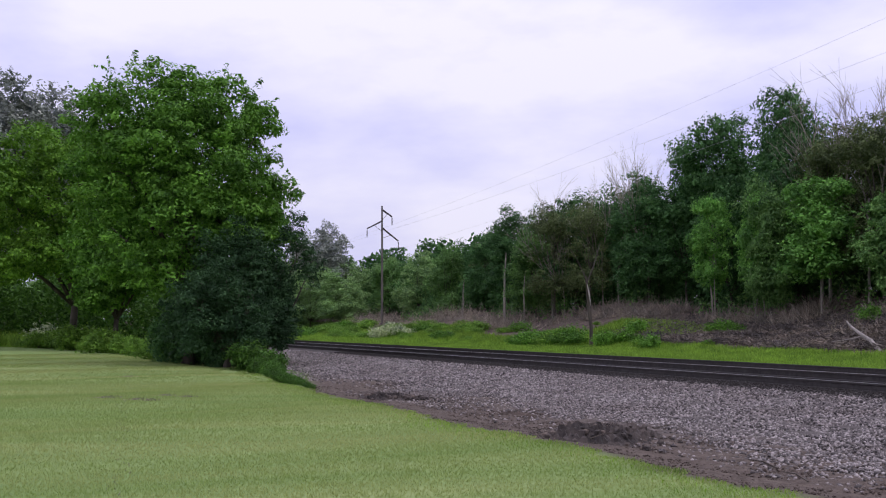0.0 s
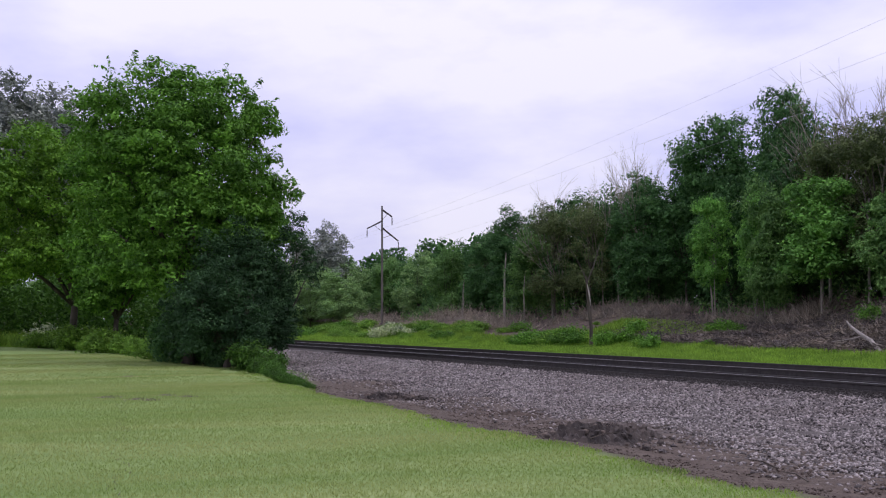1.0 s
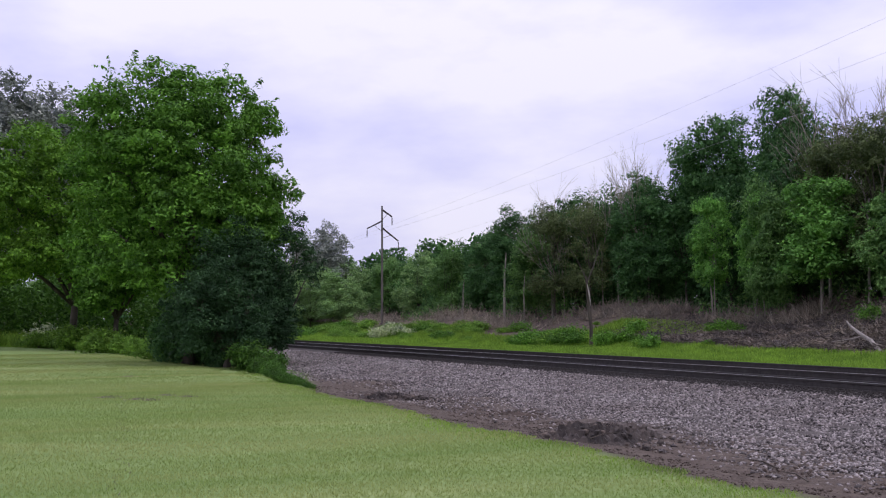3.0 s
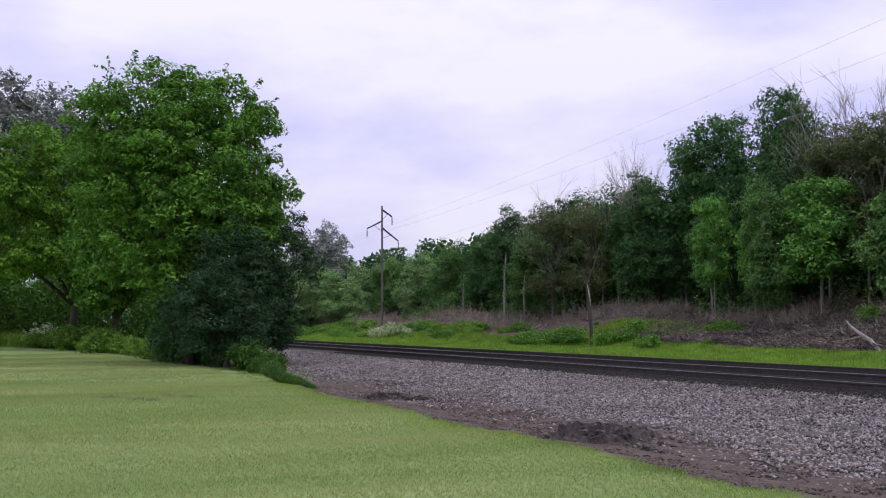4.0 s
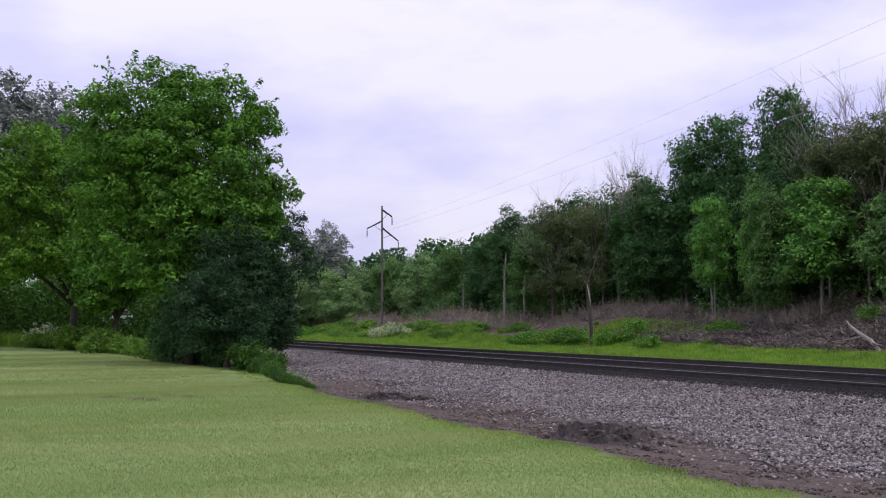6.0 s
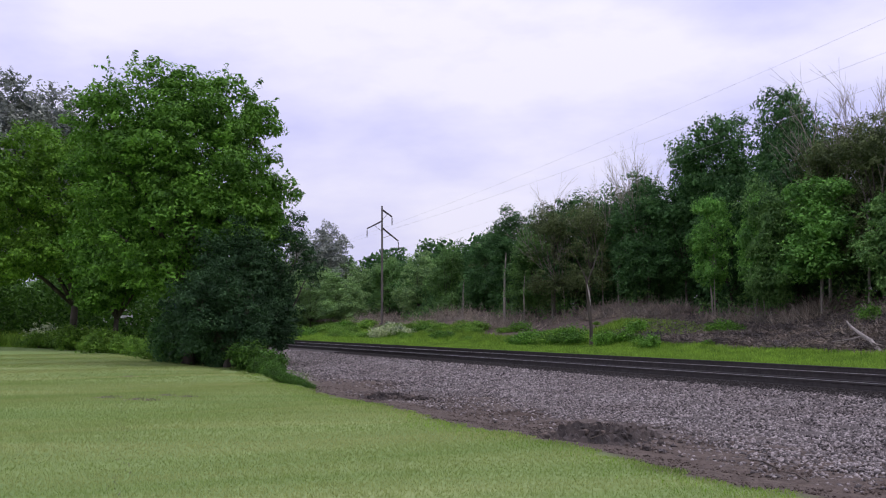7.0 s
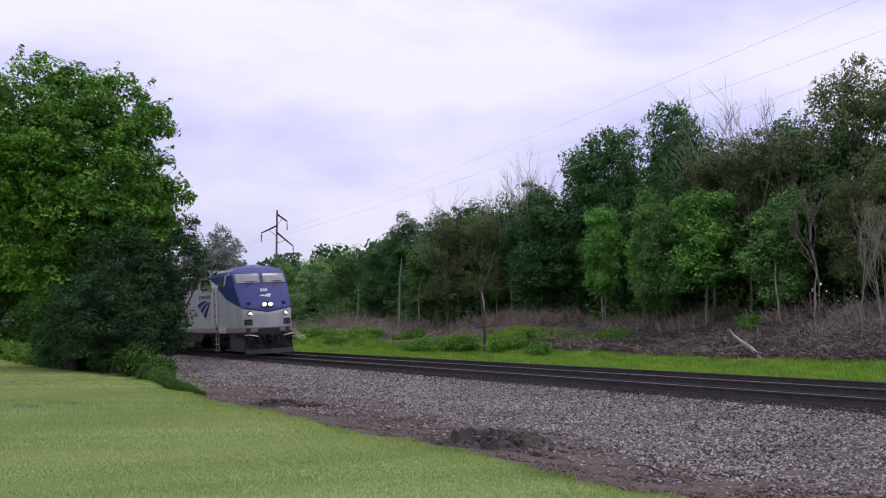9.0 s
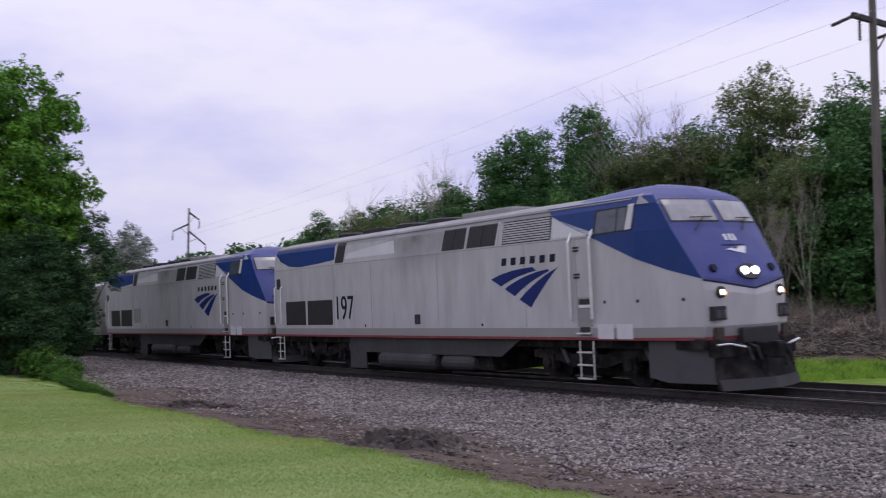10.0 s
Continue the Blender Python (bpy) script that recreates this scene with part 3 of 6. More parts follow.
def crown_points(rng, lobes, clumps, per, spread, hollow=0.55, sprigs=0):
    """Centres of leaves gathered in clumps near the skins of the lobes (x, y, z, rx, ry, rz), and which way each faces."""
    lob = np.array(lobes, float)
    vol = lob[:, 3] * lob[:, 4] + lob[:, 4] * lob[:, 5]

    def spots(n, lo, hi):
        pick = rng.choice(len(lob), n, p=vol / vol.sum())
        d = rng.normal(0, 1, (n, 3))
        d /= np.linalg.norm(d, axis=1, keepdims=True)
        r = rng.uniform(lo ** 2, hi ** 2, (n, 1)) ** 0.5
        return lob[pick, :3] + d * r * lob[pick, 3:], d
    c, d = spots(clumps, hollow, 1.06)
    wide = spread * rng.uniform(0.5, 1.35, (clumps, 1, 1))
    # each clump is a drooping spray, thickest on its upper skin
    off = rng.normal(0, 1, (clumps, per, 3))
    off /= np.maximum(np.linalg.norm(off, axis=2, keepdims=True), 0.6) ** 0.6
    pts = c[:, None] + off * wide * (1.15, 1.15, 0.62) - (0, 0, 1) * (off[..., :2] ** 2).sum(-1, keepdims=True) * wide * 0.16
    out = off * (0.8, 0.8, 1.1) + d[:, None] * 0.5
    out /= np.linalg.norm(out, axis=2, keepdims=True)
    # thinner leaves fill the dark inside
    inner, di = spots(int(clumps * per * 0.16), 0.1, 0.85)
    all_p, all_d = [pts.reshape(-1, 3), inner], [out.reshape(-1, 3), di * 0.4]
    if sprigs:
        # leafy shoots that break the outline
        p, d = spots(sprigs, 0.92, 1.03)
        d = d + (0, 0, 0.45) + rng.normal(0, 0.25, d.shape)
        d /= np.linalg.norm(d, axis=1, keepdims=True)
        u = np.linspace(-0.4, 1, 18)[None, :, None] * (spread * rng.uniform(0.8, 1.9, (sprigs, 1, 1)))
        q = p[:, None] + d[:, None] * u + rng.normal(0, spread * 0.24, (sprigs, 18, 3)) * (1.25 - np.linspace(0, 1, 18))[None, :, None]
        all_p.append(q.reshape(-1, 3))
        all_d.append(np.repeat(d, 18, 0) * 0.3)
    return np.concatenate(all_p), np.concatenate(all_d)


def limbs_bm(rng, h_fork, lobes, r0, lean=(0, 0), twigs=3, sides=6):
    """A tapered trunk that forks into a limb for each lobe, and twigs."""
    bm = bmesh.new()
    top = Vector((lean[0], lean[1], h_fork))
    tube(bm, [(0, 0, -0.4), (0, 0, 0.1), top * 0.5 + Vector((rng.uniform(-.1, .1), rng.uniform(-.1, .1), 0)), top], [r0 * 1.5, r0 * 1.1, r0 * 0.85, r0 * 0.7], 8)
    for lx, ly, lz, rx, ry, rz in lobes:
        end = Vector((lx, ly, lz + rz * 0.4))
        mid = top.lerp(end, 0.5) + Vector((rng.uniform(-.3, .3), rng.uniform(-.3, .3), rng.uniform(0, .5)))
        tube(bm, [top - Vector((0, 0, 0.2)), mid, end], [r0 * 0.55, r0 * 0.32, r0 * 0.08], sides)
        for _ in range(twigs):
            a = mid.lerp(end, rng.uniform(0, 0.8))
            dv = Vector((rng.uniform(-1, 1) * rx, rng.uniform(-1, 1) * ry, rng.uniform(0.1, 0.9) * rz)) * 0.6
            tube(bm, [a, a + dv * 0.5 + Vector((0, 0, 0.15)), a + dv], [r0 * 0.16, r0 * 0.1, r0 * 0.03], 4)
    return bm


def tree(name, at, lobes, h_fork, r0, clumps, per, spread, size, leaf, label, seed, bark="bark", group="", hollow=0.55, twigs=3, stretch=1.0, sprigs=60):
    rng, prng = np.random.RandomState(seed), random.Random(seed)
    t = thing(name, at, label, "tree", group)
    part("trunk", limbs_bm(prng, h_fork, lobes, r0, twigs=twigs), bark, t, smooth=True)
    pts, out = crown_points(rng, lobes, clumps, per, spread, hollow, sprigs)
    v, f = leaves(rng, pts, size, stretch=stretch, facing=out)
    mesh_np("crown", v, f, leaf, t)
    return t


def ellipse_lobes(rng, h, base, r, n):
    """Lobes of a full crown between base and h with radius r."""
    out = [(0, 0, (h + base) / 2, r * 0.7, r * 0.7, (h - base) * 0.5)]
    for i in range(n):
        a, u = rng.uniform(0, math.tau), rng.uniform(0.1, 0.9)
        wide = math.sin(math.pi * (0.18 + 0.75 * u)) ** 0.7
        rr = r * rng.uniform(0.30, 0.5)
        out.append((math.cos(a) * (r - rr) * wide, math.sin(a) * (r - rr) * wide, base + (h - base) * u, rr, rr, rr * 0.85))
    return out


# ---- trees between the lawn and the track ----
def build_near_trees():
    big = [(0, 0, 8.6, 3.3, 3.6, 3.9), (0.3, -2.3, 11.7, 1.7, 1.7, 1.55), (0.2, -0.3, 11.6, 1.6, 1.6, 1.35), (0, 1.6, 11.6, 1.7, 1.8, 1.5), (0.3, 3.3, 11.0, 0.7, 0.8, 0.6), (0.5, 4.2, 7.9, 0.7, 0.8, 0.45), (0.2, -1.9, 12.7, 0.6, 0.8, 0.5), (0.3, -4.2, 11.0, 0.9, 1.0, 0.9), (0.4, 2.2, 9.5, 1.7, 1.35, 1.6), (0.3, 3.5, 6.5, 1.2, 1.2, 1.2), (0.2, 3.6, 5.2, 1.3, 1.25, 1.3), (0.4, -3.6, 9.8, 1.8, 1.8, 1.7), (0.3, 3.1, 7.2, 1.7, 1.5, 1.4), (0.2, 2.6, 5.6, 1.6, 1.4, 1.4), (1.8, 0.2, 8.4, 1.9, 2.3, 2.0), (1.4, -1.6, 9.4, 1.8, 1.9, 1.6), (-1.2, 0.4, 8.2, 2.0, 2.6, 2.6),
           (0.4, -3.1, 8.3, 2.0, 2.0, 2.0), (1.6, -1.0, 6.4, 2.1, 2.2, 1.7), (1.5, 1.6, 6.2, 2.0, 2.0, 1.7), (0.8, -3.4, 5.2, 1.9, 1.9, 1.5), (1.8, -1.6, 4.0, 1.7, 1.6, 1.1), (-0.5, 2.6, 4.8, 1.8, 1.8, 1.4)]
    t = tree("broadleaf_tree", pose(-46, -9.4, -0.45), big, 2.6, 0.26, 620, 140, 0.36, 0.092, "leaf_mid", "tall bushy broadleaf tree in full green leaf by the lawn", 21, hollow=0.66, twigs=5, sprigs=420)
    left = [(0, 0, 10.0, 3.9, 3.9, 4.2), (0.5, 1.8, 12.3, 2.4, 2.4, 1.9), (0.5, -2.6, 12.0, 2.8, 2.6, 2.2), (1.2, -4.6, 9.6, 2.8, 2.8, 2.4), (1.8, 1.8, 8.0, 2.4, 2.4, 1.9), (2.0, -1.2, 6.4, 2.4, 2.6, 1.7),
            (1.6, -4.2, 5.6, 2.4, 2.4, 1.5), (1.0, 2.9, 5.2, 2.0, 2.0, 1.4), (-0.5, -7.0, 8.0, 2.8, 2.8, 3.0), (0.2, 3.6, 9.6, 2.0, 2.0, 1.9)]
    tree("broadleaf_tree", pose(-70, -12.6, -0.35), left, 3.0, 0.28, 520, 130, 0.46, 0.115, "leaf_bright", "broad spreading tree with fresh light green leaves", 22, hollow=0.62, twigs=4, sprigs=150)
    tree("broadleaf_tree", pose(-86, -19.5, -0.3), ellipse_lobes(random.Random(4), 15.5, 2.5, 5.0, 12), 3.0, 0.28, 500, 44, 0.44, 0.15, "leaf_bright", "light green leafy tree at the edge of the lawn", 23)
    tree("broadleaf_tree", pose(-62, -7.0, -0.45), ellipse_lobes(random.Random(6), 10.5, 3.4, 3.4, 10), 2.6, 0.2, 800, 22, 0.3, 0.13, "leaf_mid", "leafy green tree in the shade beside the track", 24)
    tree("broadleaf_tree", pose(-67, -10.3, -0.4), ellipse_lobes(random.Random(9), 9.0, 2.9, 3.2, 10), 2.2, 0.2, 800, 24, 0.34, 0.14, "leaf_mid", "leafy green tree in the belt beside the track", 28)
    tree("broadleaf_tree", pose(-98, -9.0, -0.4), ellipse_lobes(random.Random(10), 13.0, 3.4, 5.2, 12), 2.6, 0.24, 900, 22, 0.46, 0.2, "leaf_far", "green tree deep in the belt beside the track", 29)
    # dark bushy cedars: many upright plumes rather than one round head
    def plumes(seed, rx, ry, h, n):
        r = random.Random(seed)
        out = [(0, 0, h * 0.34, rx * 0.62, ry * 0.62, h * 0.36)]
        for _ in range(n):
            a, k = r.uniform(0, math.tau), math.sqrt(r.random())
            x, y = math.cos(a) * rx * k, math.sin(a) * ry * k
            tall = h * (1.0 - 0.42 * k ** 2) * r.uniform(0.55, 1.0)
            w = r.uniform(0.34, 0.62)
            out.append((x, y, tall * 0.62, w, w, tall * 0.40))
        return out
    tree("cedar", pose(-42.0, -8.5, -0.5), plumes(3, 1.8, 2.1, 6.6, 36), 0.8, 0.14, 760, 90, 0.21, 0.046, "leaf_cedar", "dark blue-green bushy cedar at the lawn's edge", 25, hollow=0.55, stretch=1.3, sprigs=160)
    tree("cedar", pose(-43.0, -6.65, -0.45), plumes(4, 1.1, 1.25, 6.2, 20) + [(0.1, 1.5, 4.7, 0.5, 0.55, 1.0), (0.1, 2.0, 4.1, 0.4, 0.5, 0.75), (0, 1.2, 5.6, 0.5, 0.5, 0.9)], 0.8, 0.12, 460, 76, 0.2, 0.048, "leaf_cedar", "dark blue-green cedar behind the lawn", 26, hollow=0.5, stretch=1.3, sprigs=120)
    tree("cedar", pose(-47, -8.5, -0.45), [(0, 0, 1.7, 1.7, 1.9, 1.8), (0.5, -1.0, 1.0, 1.3, 1.4, 1.2)], 0.6, 0.12, 420, 30, 0.22, 0.08, "leaf_dark", "dark green bush under the tall tree", 27, hollow=0.5)


build_near_trees()


def bush(name, at, lobes, clumps, per, spread, size, leaf, label, seed, group="", category="bush"):
    rng, prng = np.random.RandomState(seed), random.Random(seed)
    t = thing(name, at, label, category, group)
    part("stems", limbs_bm(prng, 0.25, lobes, 0.035, twigs=3, sides=4), "bark", t)
    pts, out = crown_points(rng, lobes, clumps, per, spread, 0.3)
    v, f = leaves(rng, pts, size, facing=out)
    mesh_np("leaves", v, f, leaf, t)
    return t


def build_near_bushes():
    rng = random.Random(8)
    low = [(0, 0, 0.55, 0.9, 0.9, 0.6), (0.7, 0.2, 0.4, 0.6, 0.6, 0.45), (-0.6, -0.3, 0.45, 0.7, 0.6, 0.5)]
    a = bush("bush", pose(-39.6, -8.0, -0.5), low, 130, 26, 0.16, 0.06, "leaf_creeper", "low leafy dark green creeper at the edge of the gravel", 31, "bushes by the lawn")
    for x, y, s in ((-29.0, -9.2, 0.24), (-27.3, -9.4, 0.18), (-32.5, -8.75, 0.3), (-34.5, -8.4, 0.36), (-26.2, -9.55, 0.15), (-31.4, -8.95, 0.28), (-28.2, -9.3, 0.22), (-33.6, -8.6, 0.34), (-36.5, -8.1, 0.42), (-38.4, -7.6, 0.7), (-37.6, -8.2, 0.5), (-35.5, -8.3, 0.4), (-30.2, -9.05, 0.3)):
        copy_thing(a, pose(x, y, float(ground_z(x, y)), 0, 0, rng.uniform(0, 360)) @ Matrix.Diagonal((s, s, s, 1)))
    b = bush("bush", pose(-60, -10.4, -0.45), low, 130, 24, 0.24, 0.075, "weed", "knee-high green weeds below the trees", 32, "bushes by the lawn")
    for x, y, s in ((-64, -11.2, 1.3), (-68, -12.4, 1.4), (-72.5, -14.6, 0.9), (-56.5, -10, 0.9), (-52, -9.9, 0.8), (-73, -13.4, 1.2)):
        copy_thing(b, pose(x, y, float(ground_z(x, y)), 0, 0, rng.uniform(0, 360)) @ Matrix.Diagonal((s, s, s, 1)))
    w = bush("flowering_shrub", pose(-75.5, -14.2, -0.35), [(0, 0, 0.9, 1.2, 1.2, 0.9), (0.4, 1.0, 0.8, 0.8, 0.8, 0.7)], 70, 16, 0.2, 0.08, "flower", "shrub with pale white blossom below the trees", 33, "flowering shrubs")
    copy_thing(w, pose(-72.5, -11.4, -0.4, 0, 0, 80) @ Matrix.Diagonal((0.8, 0.8, 0.8, 1)))


build_near_bushes()


# ---- woods beyond the track ----
def build_woods():
    rng = random.Random(15)
    protos = {}
    for kind, leaf, seed, h, base, r, n, cl, per, spread, size, label in (
            ("dark", "leaf_dark", 41, 14.0, 2.5, 3.2, 13, 220, 86, 0.48, 0.125, "tall dark green broadleaf tree at the wood's edge"),
            ("dark_b", "leaf_dark", 42, 12.0, 1.2, 3.6, 12, 220, 86, 0.50, 0.125, "dense dark green tree at the wood's edge"),
            ("mid", "leaf_far", 43, 10.5, 1.0, 3.6, 12, 210, 86, 0.52, 0.13, "rounded green tree at the wood's edge"),
            ("pale", "leaf_hazy", 48, 10.0, 0.8, 3.6, 12, 200, 80, 0.52, 0.13, "green leafy tree far along the track, haze in its pale colour"),
            ("bright", "leaf_fresh", 44, 8.0, 2.2, 1.9, 11, 150, 86, 0.36, 0.10, "slender young tree with fresh green leaves"),
            ("dome", "leaf_dark", 47, 14.0, 4.0, 4.0, 22, 270, 96, 0.52, 0.125, "tall round-headed dark green tree in the wood"),
            ("olive", "leaf_olive", 45, 11.0, 2.0, 3.0, 12, 190, 70, 0.46, 0.085, "thin olive-green tree with bare twigs showing"),
            ("silver", "leaf_silver", 46, 17.0, 3.0, 4.6, 15, 340, 60, 0.5, 0.15, "tall pale silvery-leaved poplar")):
        bark = "bark_pale" if kind in ("bright", "silver") else "bark"
        lob = ellipse_lobes(random.Random(seed), h, base, r, n)
        if kind == "silver":
            pr = random.Random(seed)
            lob = [(pr.gauss(0, 1.9), pr.gauss(0, 1.9), 0, 0.9, 0.9, 0) for _ in range(26)]
            lob = [(x, y, 3 + t * 0.55, rx, ry, t * 0.42) for (x, y, _, rx, ry, _) in lob for t in [(h - 3) * pr.uniform(0.86, 1.04) * max(0.55, 1 - 0.02 * (x * x + y * y))]]
        protos[kind] = (tree("broadleaf_tree", pose(0, 0, 0), lob, base + 0.8, 0.13 if kind != "bright" else 0.05, cl, per, spread, size, leaf, label, seed, bark, "trees of the wood"), h)
    used = set()

    def put(kind, x, y, top, wide=1.0):
        ob, h = protos[kind]
        z = float(ground_z(x, y))
        s = (top - z) / h * 0.98
        m = pose(x, y, z, 0, 0, rng.uniform(0, 360)) @ Matrix.Diagonal((s * wide, s * wide, s, 1))
        if kind not in used:
            used.add(kind)
            ob.matrix_basis = m
        else:
            copy_thing(ob, m).matrix_basis = m
    # the wood's edge, from far to near: kind, x, y, height of the top
    for row in (("pale", -161, 34, 10.9), ("pale", -146, 31, 10.2), ("pale", -137, 33, 11.0), ("mid", -127, 30, 10.2), ("pale", -117, 30, 10.6), ("dark_b", -113, 34, 11.6), ("mid", -106, 29, 10.6),
                ("olive", -103, 33, 11.6), ("dark_b", -98, 30, 11.2), ("dark", -90.5, 29, 13.0), ("dark_b", -88, 32, 13.2), ("mid", -83, 28, 10.5), ("dark_b", -77.6, 29, 13.0), ("olive", -77, 26.5, 11.6),
                ("dark_b", -73.5, 30.5, 13.2), ("olive", -72, 27, 11.4), ("dark", -69.3, 30, 13.6), ("dark_b", -66, 28.5, 12.6), ("dark", -63.3, 30, 14.0), ("olive", -70.5, 31.5, 12.8), ("olive", -80.5, 31, 12.8)):
        put(*row)
    for row in (("dome", -60.6, 30.6, 16.6, 0.9), ("bright", -54.9, 26, 9.8, 0.8), ("dark_b", -57, 29, 11.0), ("mid", -50.0, 26.4, 10.7, 0.7), ("dome", -53.6, 31.8, 17.3, 0.74), ("bright", -45.4, 26, 9.8, 1.15), ("bright", -50.4, 26.2, 9.6, 0.8),
                ("olive", -47.9, 30, 13.6), ("dark_b", -51, 30, 14.0), ("dark", -44, 32, 14.6), ("olive", -43.6, 29, 13.4), ("mid", -41, 27.2, 9.6), ("olive", -50, 33.5, 14.2), ("olive", -46, 33, 14.4), ("olive", -40.5, 31, 14.0), ("olive", -36.6, 29, 16.4, 0.8), ("olive", -35.8, 27, 9.6, 0.8),
                ("dark", -32.8, 31, 14.8), ("dark_b", -30.0, 28, 12.8), ("olive", -33.5, 27.5, 11.0), ("dark_b", -28.6, 31, 14.4), ("dark_b", -38.4, 31, 14.2), ("dark_b", -25, 29, 12), ("dark", -21, 30, 14), ("dark_b", -16, 29, 12.5)):
        put(*row)
    # behind them
    for i in range(34):
        x = -170 + i * 4.7 + rng.uniform(-1, 1)
        put(("dark_b", "mid", "dark")[i % 3], x, rng.uniform(37, 44), np.interp(x, [-170, -100, -75, -55, -20], [9.5, 10.5, 11, 13, 13]) + rng.uniform(-1, 1))
    # pale poplars far off
    for row in (("silver", -140, 25.5, 17.4), ("silver", -143, 22.4, 16.0), ("silver", -150, 30.5, 12.5), ("silver", -104, -16.6, 28.0), ("silver", -106, -13.4, 27.4), ("silver", -103, -10.6, 26.0), ("silver", -100, -20.5, 27.0), ("silver", -148, 27, 14.0)):
        put(*row)
    for x, y, top in ((-133, 27, 6.5), (-128, 25.5, 6.0), (-139, 29, 10.5), (-146, 24, 10.5), (-155, 20, 11.5), (-131, 20.5, 9.2), (-127, 23.2, 8.4), (-136, 18.5, 9.0), (-165, 12, 9), (-178, 12, 9), (-184, -13, 10), (-175, -17, 10)):
        put("pale", x, y, top, 1.3)


build_woods()


def bare_bm(rng, h, r0, spread=0.5, depth=4):
    bm = bmesh.new()

    def grow(p, d, length, r, level):
        q = p + d * length * 0.5 + Vector((rng.gauss(0, .03), rng.gauss(0, .03), 0)) * length
        e = q + (d + Vector((rng.gauss(0, .12), rng.gauss(0, .12), 0.06))).normalized() * length * 0.5
        tube(bm, [p, q, e], [r, r * 0.8, r * 0.6], 5 if level < 2 else 3, cap=False)
        if level >= depth:
            return
        for k in range(3):
            a = rng.uniform(0, math.tau)
            side = d.orthogonal().normalized()
            side.rotate(Matrix.Rotation(a, 3, d))
            nd = (d + side * rng.uniform(0.4, 1.0) * spread * 1.7 + Vector((0, 0, 0.30))).normalized()
            grow(q.lerp(e, rng.uniform(0, 1)), nd, length * rng.uniform(0.5, 0.78), r * 0.62, level + 1)
    grow(Vector((0, 0, -0.3)), Vector((0, 0, 1)), h * 0.45, r0, 0)
    return bm


def build_bare_trees():
    rng = random.Random(31)
    first = None
    for x, y, top, s in ((-47.0, 28.2, 16.8, 1.05), (-44.0, 28.2, 16.4, 1.0), (-69.7, 28.2, 15.7, 0.9), (-65.6, 28.2, 15.3, 0.8), (-26.3, 18.6, 8.4, 0.55), (-28.6, 19.8, 7.2, 0.5), (-30.5, 21.0, 8.0, 0.5), (-79.0, 27.4, 14.0, 1.0), (-72, 28.2, 14.0, 0.8), (-48.5, 29, 14.0, 1.1), (-76.2, 27, 9.5, 0.8), (-42, 31, 15.2, 0.8), (-38, 27, 10.0, 0.8), (-69, 31.5, 14.6, 0.7), (-33.5, 26.5, 8.5, 0.9)):
        z = float(ground_z(x, y))
        if first is None:
            first = thing("bare_tree", pose(0, 0, 0), "leafless grey tree standing above the wood", "tree", "bare trees")
            part("trunk", bare_bm(rng, 14.0, 0.09, 0.42, 5), "bark_pale", first)
            t = first
        else:
            t = copy_thing(first, pose(0, 0, 0))
        k = (top - z) / 14.0
        t.matrix_basis = pose(x, y, z, 0, 0, rng.uniform(0, 360)) @ Matrix.Diagonal((k * s, k * s, k, 1))
    d = thing("dead_tree", pose(-54.0, 16.0, float(ground_z(-54, 16)), 0, -1.5, 40), "thin broken dead tree with a split pale stem", "tree")
    bm = bmesh.new()
    tube(bm, [(0, 0, -0.3), (0.05, 0, 1.2), (-0.1, 0.05, 2.6), (-0.15, 0, 4.3)], [0.13, 0.11, 0.09, 0.05], 7)
    tube(bm, [(-0.12, 0, 3.9), (0.3, 0.3, 5.0), (0.5, 0.9, 6.3)], [0.05, 0.035, 0.015], 5)
    tube(bm, [(-0.15, 0, 4.1), (-0.5, -0.4, 5.2), (-0.7, -1.1, 5.9)], [0.05, 0.03, 0.012], 5)
    tube(bm, [(-0.1, 0, 3.0), (0.0, -0.6, 3.9), (0.2, -1.3, 4.6)], [0.04, 0.025, 0.01], 5)
    part("trunk", bm, "bark", d)
    part("split_wood", tube(bmesh.new(), [(0.1, -0.1, 2.5), (0.04, -0.1, 3.2), (-0.08, -0.06, 3.8)], [0.02, 0.06, 0.02], 6), "log", d, "pale bare wood where the stem split")
    # slender pale trunks in front of the wood
    s = thing("sapling", pose(-84, 25.2, float(ground_z(-84, 25.2))), "slender pale trunk of a young tree at the wood's edge", "tree", "saplings")
    part("trunk", tube(bmesh.new(), [(0, 0, -0.3), (0.1, 0, 2), (-0.05, 0.1, 4.2), (0.1, 0.2, 6.5)], [0.14, 0.12, 0.1, 0.05], 6), "bark_pale", s)
    for x, y, k, tilt in ((-81, 25.6, 0.7, 1), (-55.2, 26.0, 0.7, -2), (-51.6, 26.4, 0.8, 7), (-39.5, 25.6, 0.5, -3), (-95, 26, 0.6, 2), (-37, 25.4, 0.4, 4)):
        copy_thing(s, pose(x, y, float(ground_z(x, y)), 0, tilt, 40) @ Matrix.Diagonal((0.5, 0.5, k, 1)))


build_bare_trees()


